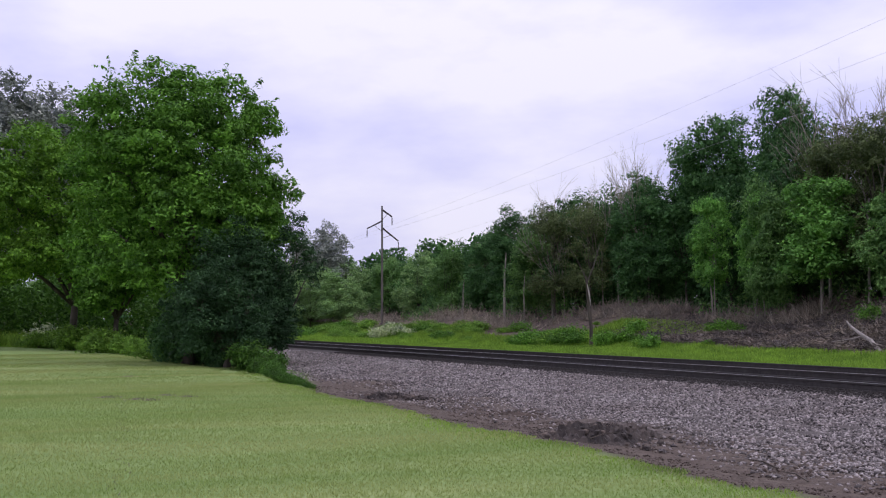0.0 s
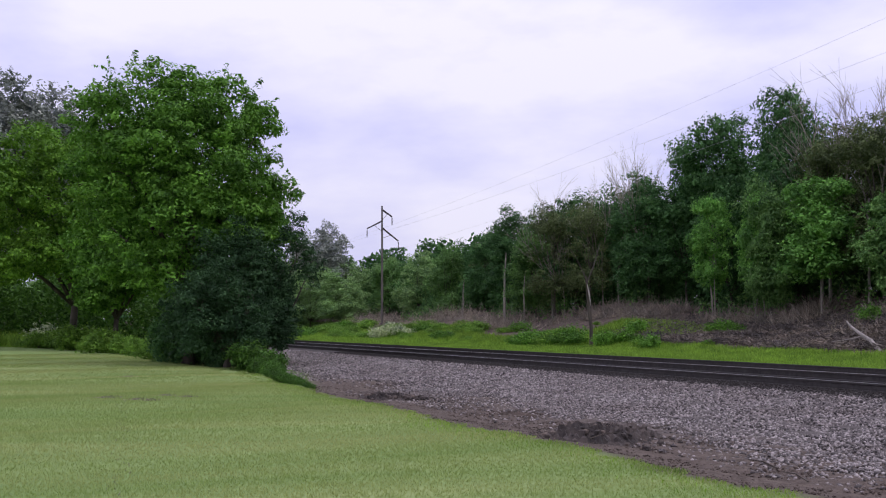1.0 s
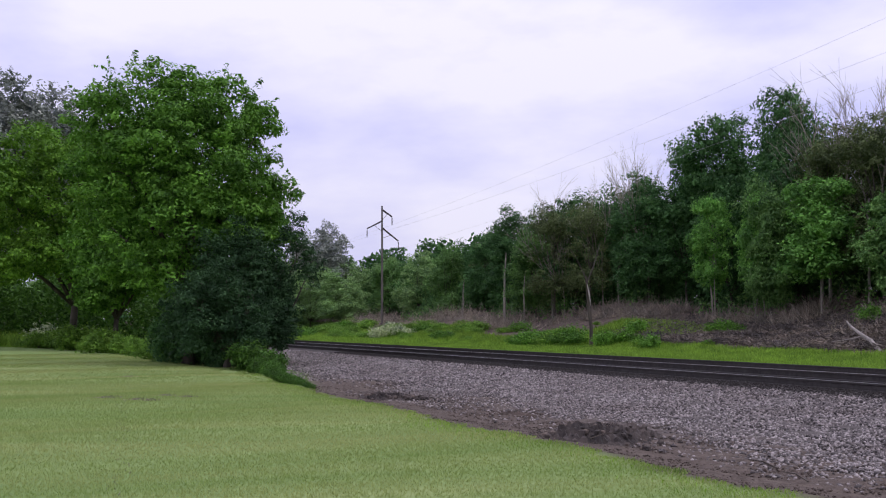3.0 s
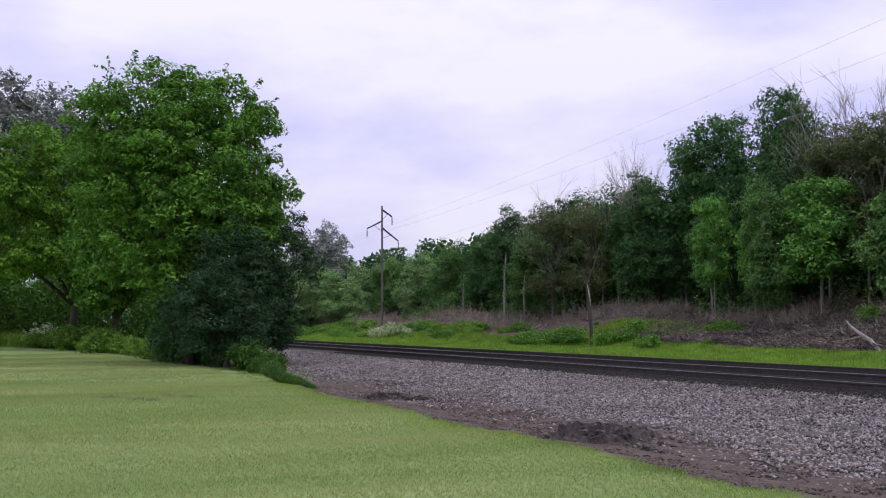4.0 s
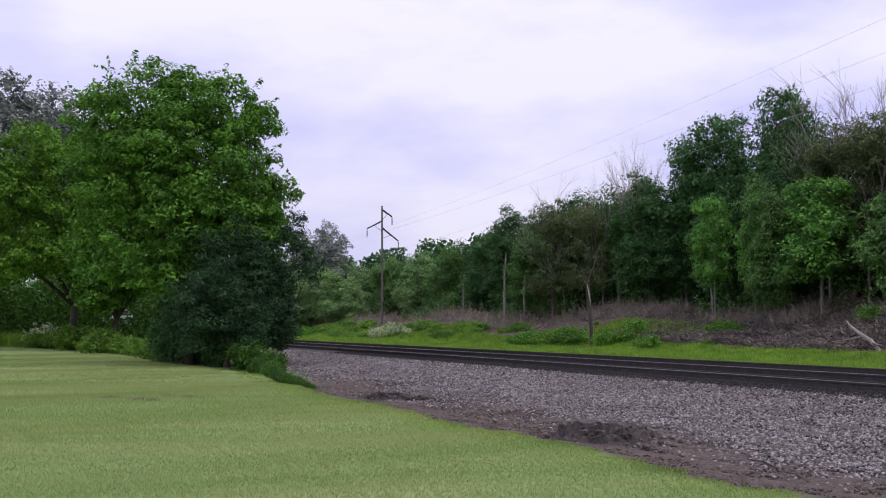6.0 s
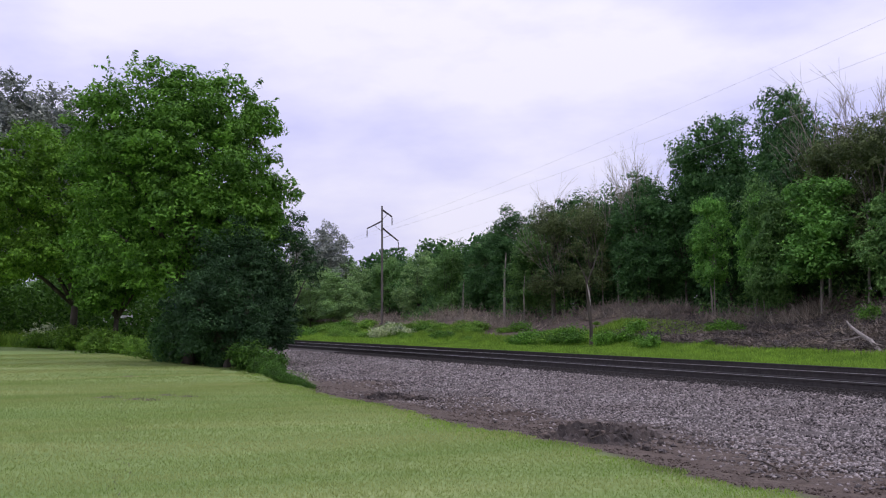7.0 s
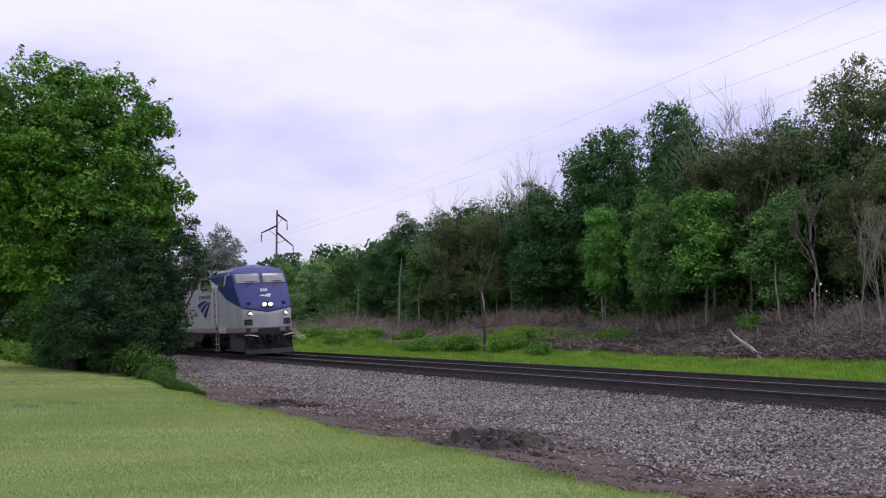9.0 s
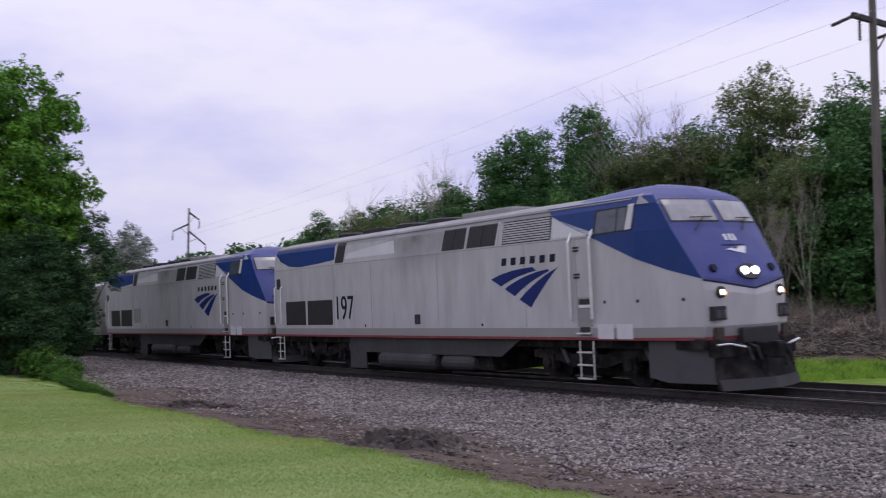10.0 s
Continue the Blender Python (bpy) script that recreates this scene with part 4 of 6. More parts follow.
def build_understory():
    """Leafy thicket under and behind the edge of the wood."""
    rng = np.random.RandomState(91)
    # dark leaves put the wood's inner shade into the colour; the saplings stay lighter
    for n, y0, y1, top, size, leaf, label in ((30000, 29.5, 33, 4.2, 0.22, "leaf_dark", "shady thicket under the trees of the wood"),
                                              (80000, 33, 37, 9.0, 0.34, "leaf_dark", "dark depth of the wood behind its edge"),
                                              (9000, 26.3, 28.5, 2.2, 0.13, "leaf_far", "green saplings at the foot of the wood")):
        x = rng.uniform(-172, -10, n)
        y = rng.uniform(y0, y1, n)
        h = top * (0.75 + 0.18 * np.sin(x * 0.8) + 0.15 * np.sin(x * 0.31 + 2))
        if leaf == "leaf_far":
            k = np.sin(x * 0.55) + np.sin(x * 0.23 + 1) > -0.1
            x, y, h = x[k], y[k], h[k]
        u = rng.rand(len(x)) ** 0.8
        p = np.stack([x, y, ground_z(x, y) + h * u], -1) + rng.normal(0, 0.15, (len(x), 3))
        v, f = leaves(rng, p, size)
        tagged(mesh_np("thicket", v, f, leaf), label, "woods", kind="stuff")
    n = 9000
    x, y = rng.uniform(-185, -150, n), rng.uniform(-30, 30, n)
    x, y = x[np.abs(y) > 3.6], y[np.abs(y) > 3.6]
    n = len(x)
    p = np.stack([x, y, ground_z(x, y) + 7.5 * rng.rand(n) * (0.8 + 0.2 * np.sin(y * 0.7))], -1)
    v, f = leaves(rng, p, 0.5)
    tagged(mesh_np("thicket", v, f, "leaf_far"), "distant green thicket closing the view along the track", "woods", kind="stuff")
    # an added, unseen wood far off; it blocks the sky behind the chink
    n = 9000
    x, y = rng.uniform(-470, -440, n), rng.uniform(-90, 60, n)
    p = np.stack([x, y, ground_z(x, y) + 15 * rng.rand(n)], -1)
    v, f = leaves(rng, p, 1.3)
    tagged(mesh_np("thicket", v, f, "leaf_dark"), "added wall of dark leaves closing the end of the line", "woods", kind="stuff")


build_understory()


def build_belt_thicket():
    """Shrubs between the trunks of the belt beside the track, with a chink in them."""
    rng = np.random.RandomState(95)
    n = 38000
    x = rng.uniform(-90, -78, n)
    y = rng.uniform(-27, -4.6, n)
    h = 4.8 + 0.7 * np.sin(y * 1.3) + 0.4 * np.sin(y * 3.1)
    p = np.stack([x, y, ground_z(x, y) + h * rng.rand(n)], -1) + rng.normal(0, 0.12, (n, 3))
    u = -p[:, 0] / 84.0
    a, b = (p[:, 1] + 17.03) / u, (p[:, 2] - 1.24) / u
    away = np.hypot(a - np.clip(a, 8.0, 9.62), b - np.interp(a, [8.0, 9.62], [0.585, 0.69]))
    p = p[away > 0.13]
    # the dark creeper green puts the shade under the trees into the leaf colour
    v, f = leaves(rng, p, 0.16)
    tagged(mesh_np("thicket", v, f, "leaf_creeper"), "leafy shrubs filling the belt of trees beside the track", "bushes", kind="stuff")
    m = 9000
    x, y = rng.uniform(-50, -43, m), rng.uniform(-9.0, -6.4, m)
    p = np.stack([x, y, ground_z(x, y) + 3.6 * rng.rand(m)], -1)
    v, f = leaves(rng, p, 0.11)
    tagged(mesh_np("thicket", v, f, "leaf_dark"), "shady undergrowth below the tall tree", "bushes", kind="stuff")


build_belt_thicket()


def build_dirt_heaps():
    rng = random.Random(44)
    for x, y, lx, ly, h, turn, seed in ((-13.4, -8.75, 1.6, 1.0, 0.2, 118, 1), (-22.8, -8.4, 1.9, 0.55, 0.13, 14, 2), (-17.9, -7.8, 1.1, 0.3, 0.08, 30, 3), (-9.6, -8.4, 1.2, 0.5, 0.06, 150, 4)):
        bm = bmesh.new()
        bmesh.ops.create_grid(bm, x_segments=64, y_segments=36, size=1.0)
        for v in bm.verts:
            r = min(1.0, math.hypot(v.co.x, v.co.y))
            n = noise.noise(Vector((v.co.x * 3 + seed * 7, v.co.y * 2, 0))) * 0.5 + noise.noise(Vector((v.co.x * 9, v.co.y * 8, seed))) * 0.5 + noise.noise(Vector((v.co.x * 23, v.co.y * 17, seed + 5))) * 0.9
            v.co = Vector((v.co.x * lx, v.co.y * ly, h * (1 - r * r) * (1 + n) - 0.03 - 0.05 * r))
        hp = thing("dirt_heap", pose(x, y, float(ground_z(x, y)), 0, 0, turn), "low heap of dark churned earth beside the gravel", "dirt heap", "dirt heaps")
        part("earth", bm, "mud" if seed < 3 else "clod", hp)
        for k in range(90 if seed < 3 else 24):
            a = Vector((rng.gauss(0, 0.45) * lx, rng.gauss(0, 0.45) * ly, 0))
            a.z = h * max(0, 1 - (a.x / lx) ** 2 - (a.y / ly) ** 2) * 0.9
            cb = bmesh.new()
            bmesh.ops.create_icosphere(cb, subdivisions=1, radius=rng.uniform(0.02, 0.06) if seed < 3 else rng.uniform(0.012, 0.03))
            for v in cb.verts:
                v.co = v.co * rng.uniform(0.7, 1.3) + a
            part("clod", cb, "mud" if seed < 3 and k % 4 else "clod", hp)
        for k in range(4):
            a = Vector((rng.uniform(-lx, lx) * 0.7, rng.uniform(-ly, ly) * 0.7, h * 0.7))
            d = Vector((rng.uniform(-0.5, 0.5), rng.uniform(-0.4, 0.4), rng.uniform(0, 0.1)))
            part("stick", tube(bmesh.new(), [a, a + d * 0.5 + Vector((0, 0, 0.03)), a + d], [0.010, 0.008, 0.005], 5), "bark", hp)


build_dirt_heaps()


def build_lawn_spots():
    """Small bare spots and dry clippings in the lawn."""
    rng = random.Random(12)
    first = None
    for x, y, s in ((-23.2, -14.9, 0.7), (-22.6, -14.35, 0.5), (-22.4, -14.1, 0.45), (-23.6, -13.6, 0.5), (-23.2, -13.2, 0.5), (-33.5, -13.3, 0.6)):
        if first is None:
            first = thing("dry_clippings", pose(0, 0, 0), "small tuft of dry brown clippings on the lawn", "clippings", "clippings on the lawn")
            r = np.random.RandomState(4)
            p = np.stack([r.normal(0, 0.10, 70), r.normal(0, 0.22, 70), np.abs(r.normal(0.012, 0.012, 70))], -1)
            v, f = leaves(r, p, 0.035)
            mesh_np("straw", v, f, "brush", first, kind="stuff")
            t = first
        else:
            t = copy_thing(first, pose(0, 0, 0))
        t.matrix_basis = pose(x, y, float(ground_z(x, y)), 0, 0, rng.uniform(-25, 25)) @ Matrix.Diagonal((s, s, 1, 1))


build_lawn_spots()


# ---- far verge: grass, weeds, brush and a fallen branch ----
def blades(name, n, x0, x1, y0, y1, h, material, seed, label, category, flop=0.35, where=None, wide=0.012):
    rng = np.random.RandomState(seed)
    x, y = rng.uniform(x0, x1, n), rng.uniform(y0, y1, n)
    if where is not None:
        k = where(x, y)
        x, y = x[k], y[k]
        n = len(x)
    z = ground_z(x, y)
    hh = h * rng.uniform(0.5, 1.3, n)
    a = rng.uniform(0, math.tau, n)
    lean = rng.normal(0, flop, (n, 2)) * hh[:, None]
    b = np.stack([np.cos(a), np.sin(a)], -1) * (wide * rng.uniform(0.7, 1.5, n))[:, None]
    v = np.zeros((n, 3, 3))
    v[:, 0, :2], v[:, 1, :2] = np.stack([x, y], -1) + b, np.stack([x, y], -1) - b
    v[:, 2, :2] = np.stack([x, y], -1) + lean
    v[:, 0, 2], v[:, 1, 2], v[:, 2, 2] = z - 0.01, z - 0.01, z + hh
    ob = mesh_np(name, v.reshape(-1, 3), np.arange(3 * n).reshape(n, 3), material)
    return tagged(ob, label, category, kind="stuff")


def on_lawn(x, y):
    return y < lawn_edge(x) + 0.10 + 0.25 * np.sin(x * 2.1) * np.sin(x * 5.3 + 1)


blades("grass", 260000, -30, -5, -17.7, -9.6, 0.03, "grass", 51, "short mown lawn grass", "grass", flop=0.8, where=on_lawn, wide=0.006)
blades("grass", 110000, -60, -30, -18, -7.8, 0.028, "grass", 52, "short mown lawn grass", "grass", flop=1.4, where=on_lawn, wide=0.013)
blades("edge_grass", 45000, -40, -6, -11.4, -7.8, 0.042, "far_grass", 55, "longer green grass along the lawn's edge", "grass", where=lambda x, y: on_lawn(x, y) & (y > lawn_edge(x) - 1.1 * np.random.RandomState(1).rand(len(x)) ** 1.5), wide=0.008)
blades("dry_grass", 2600, -24, -9, -16.6, -14.3, 0.03, "brush", 57, "thin worn line of dry grass across the lawn", "grass", where=lambda x, y: np.abs(y + 14.94 + (x + 19.67) * 0.108 + 0.05 * np.sin(x * 1.7)) < 0.07, wide=0.006)
blades("verge_grass", 90000, -75, -20, 4.4, 17.5, 0.20, "far_grass", 53, "bright green rough grass beyond the track", "grass", wide=0.022)
blades("verge_grass", 50000, -150, -75, 4.4, 20, 0.32, "far_grass", 54, "bright green rough grass beyond the track", "grass", wide=0.04)


blades("verge_grass", 30000, -125, -54, 16.5, 23.0, 0.34, "far_grass", 58, "rough green grass below the wood", "grass", wide=0.035, where=lambda x, y: y < 20.5 + 1.6 * np.sin(x * 0.35) + 1.2 * np.clip((-70 - x) / 20, 0, 1))
blades("tall_grass", 22000, -86, -70, -30, -11.0, 0.95, "far_grass", 56, "tall bright green grass at the far end of the lawn", "grass", where=lambda x, y: y > lawn_edge(x) + 0.2, wide=0.03)

blades("bank_grass", 7000, -62, -50, 19.5, 23.5, 0.3, "far_grass", 55, "patch of green grass on the wooded bank", "grass", wide=0.03)


def build_verge():
    rng = random.Random(77)
    low = [(0, 0, 0.5, 0.9, 0.9, 0.55), (0.8, 0.3, 0.4, 0.6, 0.6, 0.4), (-0.7, -0.2, 0.4, 0.7, 0.6, 0.45)]
    a = bush("weed_clump", pose(-58, 15.5, -0.3), low, 110, 20, 0.24, 0.07, "weed", "clump of tall green weeds on the far verge", 61, "weeds beyond the track", "weeds")
    b = bush("weed_clump", pose(-60, 15.0, -0.3), low, 100, 24, 0.24, 0.075, "leaf_mid", "dark green bushy weeds on the far verge", 62, "weeds beyond the track", "weeds")
    for i in range(110):
        x = -152 + i * 1.0 + rng.uniform(-1, 1)
        y = rng.uniform(15.0, 23.5) if x < -62 else rng.uniform(15, 19)
        s = rng.uniform(0.35, 0.8) * (1.3 if x < -90 else 1.0)
        if x > -76:
            if i % 3:
                continue
            s *= 0.55
        copy_thing((a, b)[rng.random() < 0.12], pose(x, y, float(ground_z(x, y)), 0, 0, rng.uniform(0, 360)) @ Matrix.Diagonal((s * 1.3, s * 1.3, s, 1)))
    for x, y, s in ((-61.3, 16.0, 1.0), (-62.3, 15.6, 0.8), (-57.9, 16.0, 0.95), (-56.9, 16.4, 1.1), (-52.6, 16.2, 0.85), (-51.8, 17.0, 0.7), (-47.9, 16.0, 0.75), (-49.0, 22, 0.8), (-40.5, 24.6, 0.8), (-55, 20, 0.9)):
        copy_thing(b, pose(x, y, float(ground_z(x, y)), 0, 0, rng.uniform(0, 360)) @ Matrix.Diagonal((s, s, s, 1)))
    bush("flowering_shrub", pose(-91.8, 17.0, -0.1), [(0, 0, 0.7, 1.5, 1.6, 0.75), (0.6, 1.5, 0.5, 1.1, 1.2, 0.55), (0.3, -1.5, 0.45, 1.0, 1.0, 0.5)], 170, 16, 0.22, 0.10, "flower", "low shrub covered in white blossom beyond the track", 63, "flowering shrubs")
    # cut brush lying on the bank, and dry scrub above it
    for name, n, x0, x1, y0, y1, ln, up, seed, label in (("brush_pile", 85000, -58, -14, 17.3, 26.5, 0.24, 0.12, 71, "heap of cut grey-brown brush on the bank"),
                                                         ("dry_scrub", 30000, -75, -12, 24.5, 29, 0.9, 1.3, 72, "dry brown scrub at the foot of the wood"),
                                                         ("dry_scrub", 14000, -42, -12, 21.5, 26.5, 0.6, 1.6, 74, "tall dry grass and scrub below the wood"),
                                                         ("dry_scrub", 12000, -150, -70, 22.5, 28, 1.3, 1.6, 73, "dry brown scrub at the foot of the wood")):
        r = np.random.RandomState(seed)
        x, y = r.uniform(x0, x1, n), r.uniform(y0, y1, n)
        if name == "brush_pile":
            k = (y > 17.6 + 2.2 * np.clip((-50 - x) / 10, 0, 1) + 0.8 * np.sin(x * 0.7)) & (r.rand(n) < np.clip((x + 62) / 12, 0, 1))
        else:
            k = np.sin(x * 0.9) + np.sin(x * 0.37 + 1) + r.normal(0, 0.7, n) > 0.2
        x, y = x[k], y[k]
        m = len(x)
        z = ground_z(x, y) + r.uniform(0, 0.25 if name == "brush_pile" else 0.1, m)
        d = r.normal(0, 1, (m, 3)) * (1, 1, 0.25)
        d[:, 2] = np.abs(d[:, 2]) + up * r.uniform(0, 1, m)
        d /= np.linalg.norm(d, axis=1, keepdims=True)
        d *= ln * r.uniform(0.4, 1.4, (m, 1))
        side = np.cross(d, r.normal(0, 1, (m, 3)))
        side /= np.linalg.norm(side, axis=1, keepdims=True)
        side *= r.uniform(0.008, 0.022, (m, 1)) * (1.7 if name == "brush_pile" else 1.0)
        p = np.stack([x, y, z], -1)
        v = np.stack([p - side, p + side, p + d + side * 0.4, p + d - side * 0.4], 1)
        tagged(mesh_np(name, v.reshape(-1, 3), np.arange(4 * m).reshape(m, 4), "cut_brush" if name == "brush_pile" else "brush"), label, "brush", kind="stuff")
    g = thing("fallen_branch", pose(-35.5, 18.64, float(ground_z(-34.2, 18.4)) - 0.02) @ Matrix.Diagonal((0.8, 0.4, 0.6, 1)), "bleached forked branch lying on the brushy bank", "branch")
    bm = bmesh.new()
    tube(bm, [(2.0, -0.6, -0.1), (0.9, 0.2, 0.75), (-0.1, 0.7, 1.25), (-1.2, 1.6, 1.75), (-1.7, 1.9, 2.2)], [0.17, 0.15, 0.13, 0.09, 0.05], 8)
    tube(bm, [(-0.1, 0.7, 1.25), (0.1, 0.8, 1.55)], [0.07, 0.03], 6)
    tube(bm, [(0.3, 0.5, 1.1), (-0.8, 0.2, 0.8), (-1.9, -0.2, 0.6)], [0.05, 0.04, 0.02], 6)
    part("limb", bm, "log", g)
    part("fork", tube(bmesh.new(), [(1.6, 0.5, 0.0), (2.0, 0.9, 0.6), (2.2, 1.3, 0.9)], [0.09, 0.07, 0.03], 7), "log", g)


build_verge()


# ---- power line ----
def build_poles():
    pole = thing("power_pole", pose(-113.3, 24, float(ground_z(-113.3, 24))), "tall wooden power pole with drooping crossarms and insulators", "power pole", "power poles")
    h = 15.1 - float(ground_z(-113.3, 24))
    part("shaft", tube(bmesh.new(), [(0, 0, -0.5), (0, 0, h * 0.5), (0, 0, h)], [0.15, 0.13, 0.10], 10), "pole", pole)
    for y1, z0, z1 in ((1.25, h - 0.45, h - 1.25), (-1.85, h - 1.8, h - 2.75), (2.05, h - 2.6, h - 4.1)):
        arm = part("crossarm", tube(bmesh.new(), [(0, 0, z0), (0, y1, z1)], [0.11, 0.085], 6), "arm", pole)
        bm = bmesh.new()
        for k in range(7):
            tube(bm, [(0, y1, z1 - 0.12 - k * 0.13), (0, y1, z1 - 0.16 - k * 0.13), (0, y1, z1 - 0.24 - k * 0.13)], [0.035, 0.085, 0.035], 8)
        part("insulator", bm, "insulator", arm)
        part("brace", tube(bmesh.new(), [(0.08, 0, z0 - 1.25), (0.08, y1 * 0.55, (z0 + z1) / 2 - 0.05)], 0.03, 5), "steel", pole)
    end = thing("power_pole", pose(-26.7, 24, float(ground_z(-26.7, 24))), "stout wooden power pole with a heavy crossarm and strain insulators", "power pole", "power poles")
    g = float(ground_z(-26.7, 24))
    part("shaft", tube(bmesh.new(), [(0, 0, -0.5), (0, 0, 8), (0, 0, 17.8 - g)], [0.24, 0.20, 0.15], 10), "pole", end)
    arm = part("crossarm", boxed(-0.09, 0.09, -1.5, 1.9, 14.95 - g, 15.2 - g, 0.02), "arm", end)
    for y in (-1.0, 1.5):
        bm = bmesh.new()
        for k in range(7):
            z = 14.9 - g - k * 0.13
            tube(bm, [(0, y, z), (0, y, z - 0.04), (0, y, z - 0.12)], [0.035, 0.085, 0.035], 8)
        part("insulator", bm, "insulator", arm)
        bm = bmesh.new()
        for k in range(8):
            x = -0.1 - k * 0.13
            tube(bm, [(x, y * 1.4, 15.05 - g - 0.02 * k), (x - 0.05, y * 1.4, 15.04 - g - 0.02 * k), (x - 0.12, y * 1.4, 15.03 - g - 0.02 * k)], [0.05, 0.10, 0.05], 8)
        part("insulator", bm, "insulator", arm)
    part("brace", tube(bmesh.new(), [(0.1, 0, 13.6 - g), (0.1, 1.2, 14.95 - g)], 0.04, 5), "steel", end)
    wires = thing("power_lines", pose(0, 0, 0), "thin overhead power lines sagging between the poles", "power line")
    for y1, za0, y2, zb0 in ((1.25, 12.9, 0.0, 17.6), (-1.85, 11.4, -1.4, 15.05), (2.05, 10.0, 2.1, 15.05)):
        for xa, ya, za, xb, yb, zb in ((-113.3, y1, za0, -26.7, y2, zb0), (-26.7, y2, zb0, 60, y2, zb0 + 1.5), (-200, y1, za0 - 1, -113.3, y1, za0)):
            pts = []
            for k in range(25):
                u = k / 24
                pts.append((xa + (xb - xa) * u, 24 + ya + (yb - ya) * u, za + (zb - za) * u - 0.5 * 4 * u * (1 - u)))
            part("wire", tube(bmesh.new(), pts, 0.0065, 4), "wire", wires)


build_poles()


# ---- the train ----
SIDE = [(1.52, 1.08), (1.52, 3.36), (1.455, 3.93), (1.36, 4.12), (1.0, 4.24), (0.5, 4.32), (0.0, 4.34)]
REAR = -19.39


def side_y(z):
    """Half width of the body at height z."""
    zs = [p[1] for p in SIDE]
    ys = [p[0] for p in SIDE]
    return float(np.interp(z, zs, ys))


def drawn_in(x):
    """How far the sides are drawn in ahead of the cab, where the nose narrows."""
    return 0.175 * max(0.0, min(x, 0.3) + 1.45)


def plate_bm(poly, off=0.006, side=-1, thick=0.0):
    """A flat shape (x, z) laid on the body's side, bent with it."""
    bm = bmesh.new()
    bm.faces.new([bm.verts.new((x, 0, z)) for x, z in poly])
    for z in (3.36, 3.93):
        bmesh.ops.bisect_plane(bm, geom=bm.verts[:] + bm.edges[:] + bm.faces[:], plane_co=(0, 0, z), plane_no=(0, 0, 1))
    bmesh.ops.bisect_plane(bm, geom=bm.verts[:] + bm.edges[:] + bm.faces[:], plane_co=(-1.45, 0, 0), plane_no=(1, 0, 0))
    for v in bm.verts:
        v.co.y = side * (side_y(v.co.z) + off - drawn_in(v.co.x))
    r = bmesh.ops.extrude_face_region(bm, geom=bm.faces[:])
    for v in r["geom"]:
        if isinstance(v, bmesh.types.BMVert):
            v.co.y -= side * 0.02
    return bm


# the nose: for heights, the corner (x, y) and the x of the centre line
NOSE = [(1.08, 0.10, 1.52, 0.36), (1.34, 0.12, 1.52, 0.40), (2.02, 0.12, 1.52, 0.40), (2.30, 0.10, 1.52, 0.30), (2.85, -0.24, 1.52, -0.02), (3.36, -0.56, 1.52, -0.34),
        (3.52, -0.645, 1.50, -0.42), (3.93, -0.90, 1.455, -0.66), (4.12, -1.08, 1.36, -0.84), (4.26, -1.30, 1.08, -1.05), (4.36, -1.52, 0.78, -1.30), (4.43, -1.85, 0.40, -1.72)]


def nose_at(z, v):
    """A point of the nose at height z, v from -1 to 1 across."""
    zs = [n[0] for n in NOSE]
    xc, yc, xt = (float(np.interp(z, zs, [n[k] for n in NOSE])) for k in (1, 2, 3))
    a = abs(v)
    x = xt + (xc - xt) * (0.55 * a + 0.45 * a ** 3)
    return Vector((x, (yc - drawn_in(xc)) * v, z))


def nose_patch(z_lo, z_hi, v0, v1, nz=6, nv=8, off=0.0):
    """A piece of the nose's skin between heights (functions of v, or numbers)."""
    bm = bmesh.new()
    lo = z_lo if callable(z_lo) else (lambda v: z_lo)
    hi = z_hi if callable(z_hi) else (lambda v: z_hi)
    grid = []
    for j in range(nv + 1):
        v = v0 + (v1 - v0) * j / nv
        col = []
        for i in range(nz + 1):
            p = nose_at(lo(v) + (hi(v) - lo(v)) * i / nz, v)
            col.append(bm.verts.new(p + Vector((off, 0, off * 0.6))))
        grid.append(col)
    for a, b in zip(grid, grid[1:]):
        for i in range(nz):
            bm.faces.new((a[i], a[i + 1], b[i + 1], b[i]))
    return bm


def nose_poly(points, off=0.012):
    """A thin flat shape (v across, z) laid on the nose."""
    bm = bmesh.new()
    bm.faces.new([bm.verts.new(nose_at(z, v) + Vector((off, 0, off * 0.6))) for v, z in points])
    return thick(bm, 0.006)


def thick(bm, depth):
    bmesh.ops.recalc_face_normals(bm, faces=bm.faces)
    bmesh.ops.solidify(bm, geom=bm.faces[:], thickness=depth)
    return bm


def text_mesh(body, height, parent, name, at, material, squeeze=1.0):
    cu = bpy.data.curves.new(name, "FONT")
    cu.body, cu.size, cu.extrude = body, height / 0.7, 0.004
    tmp = bpy.data.objects.new(name, cu)
    scene.collection.objects.link(tmp)
    me = bpy.data.meshes.new_from_object(tmp.evaluated_get(bpy.context.evaluated_depsgraph_get()))
    bpy.data.objects.remove(tmp)
    me.materials.clear()
    me.materials.append(M[material])
    ob = new(name, me)
    ob.parent = parent
    ob.matrix_basis = at @ Matrix.Diagonal((squeeze, 1, 1, 1))
    return ob


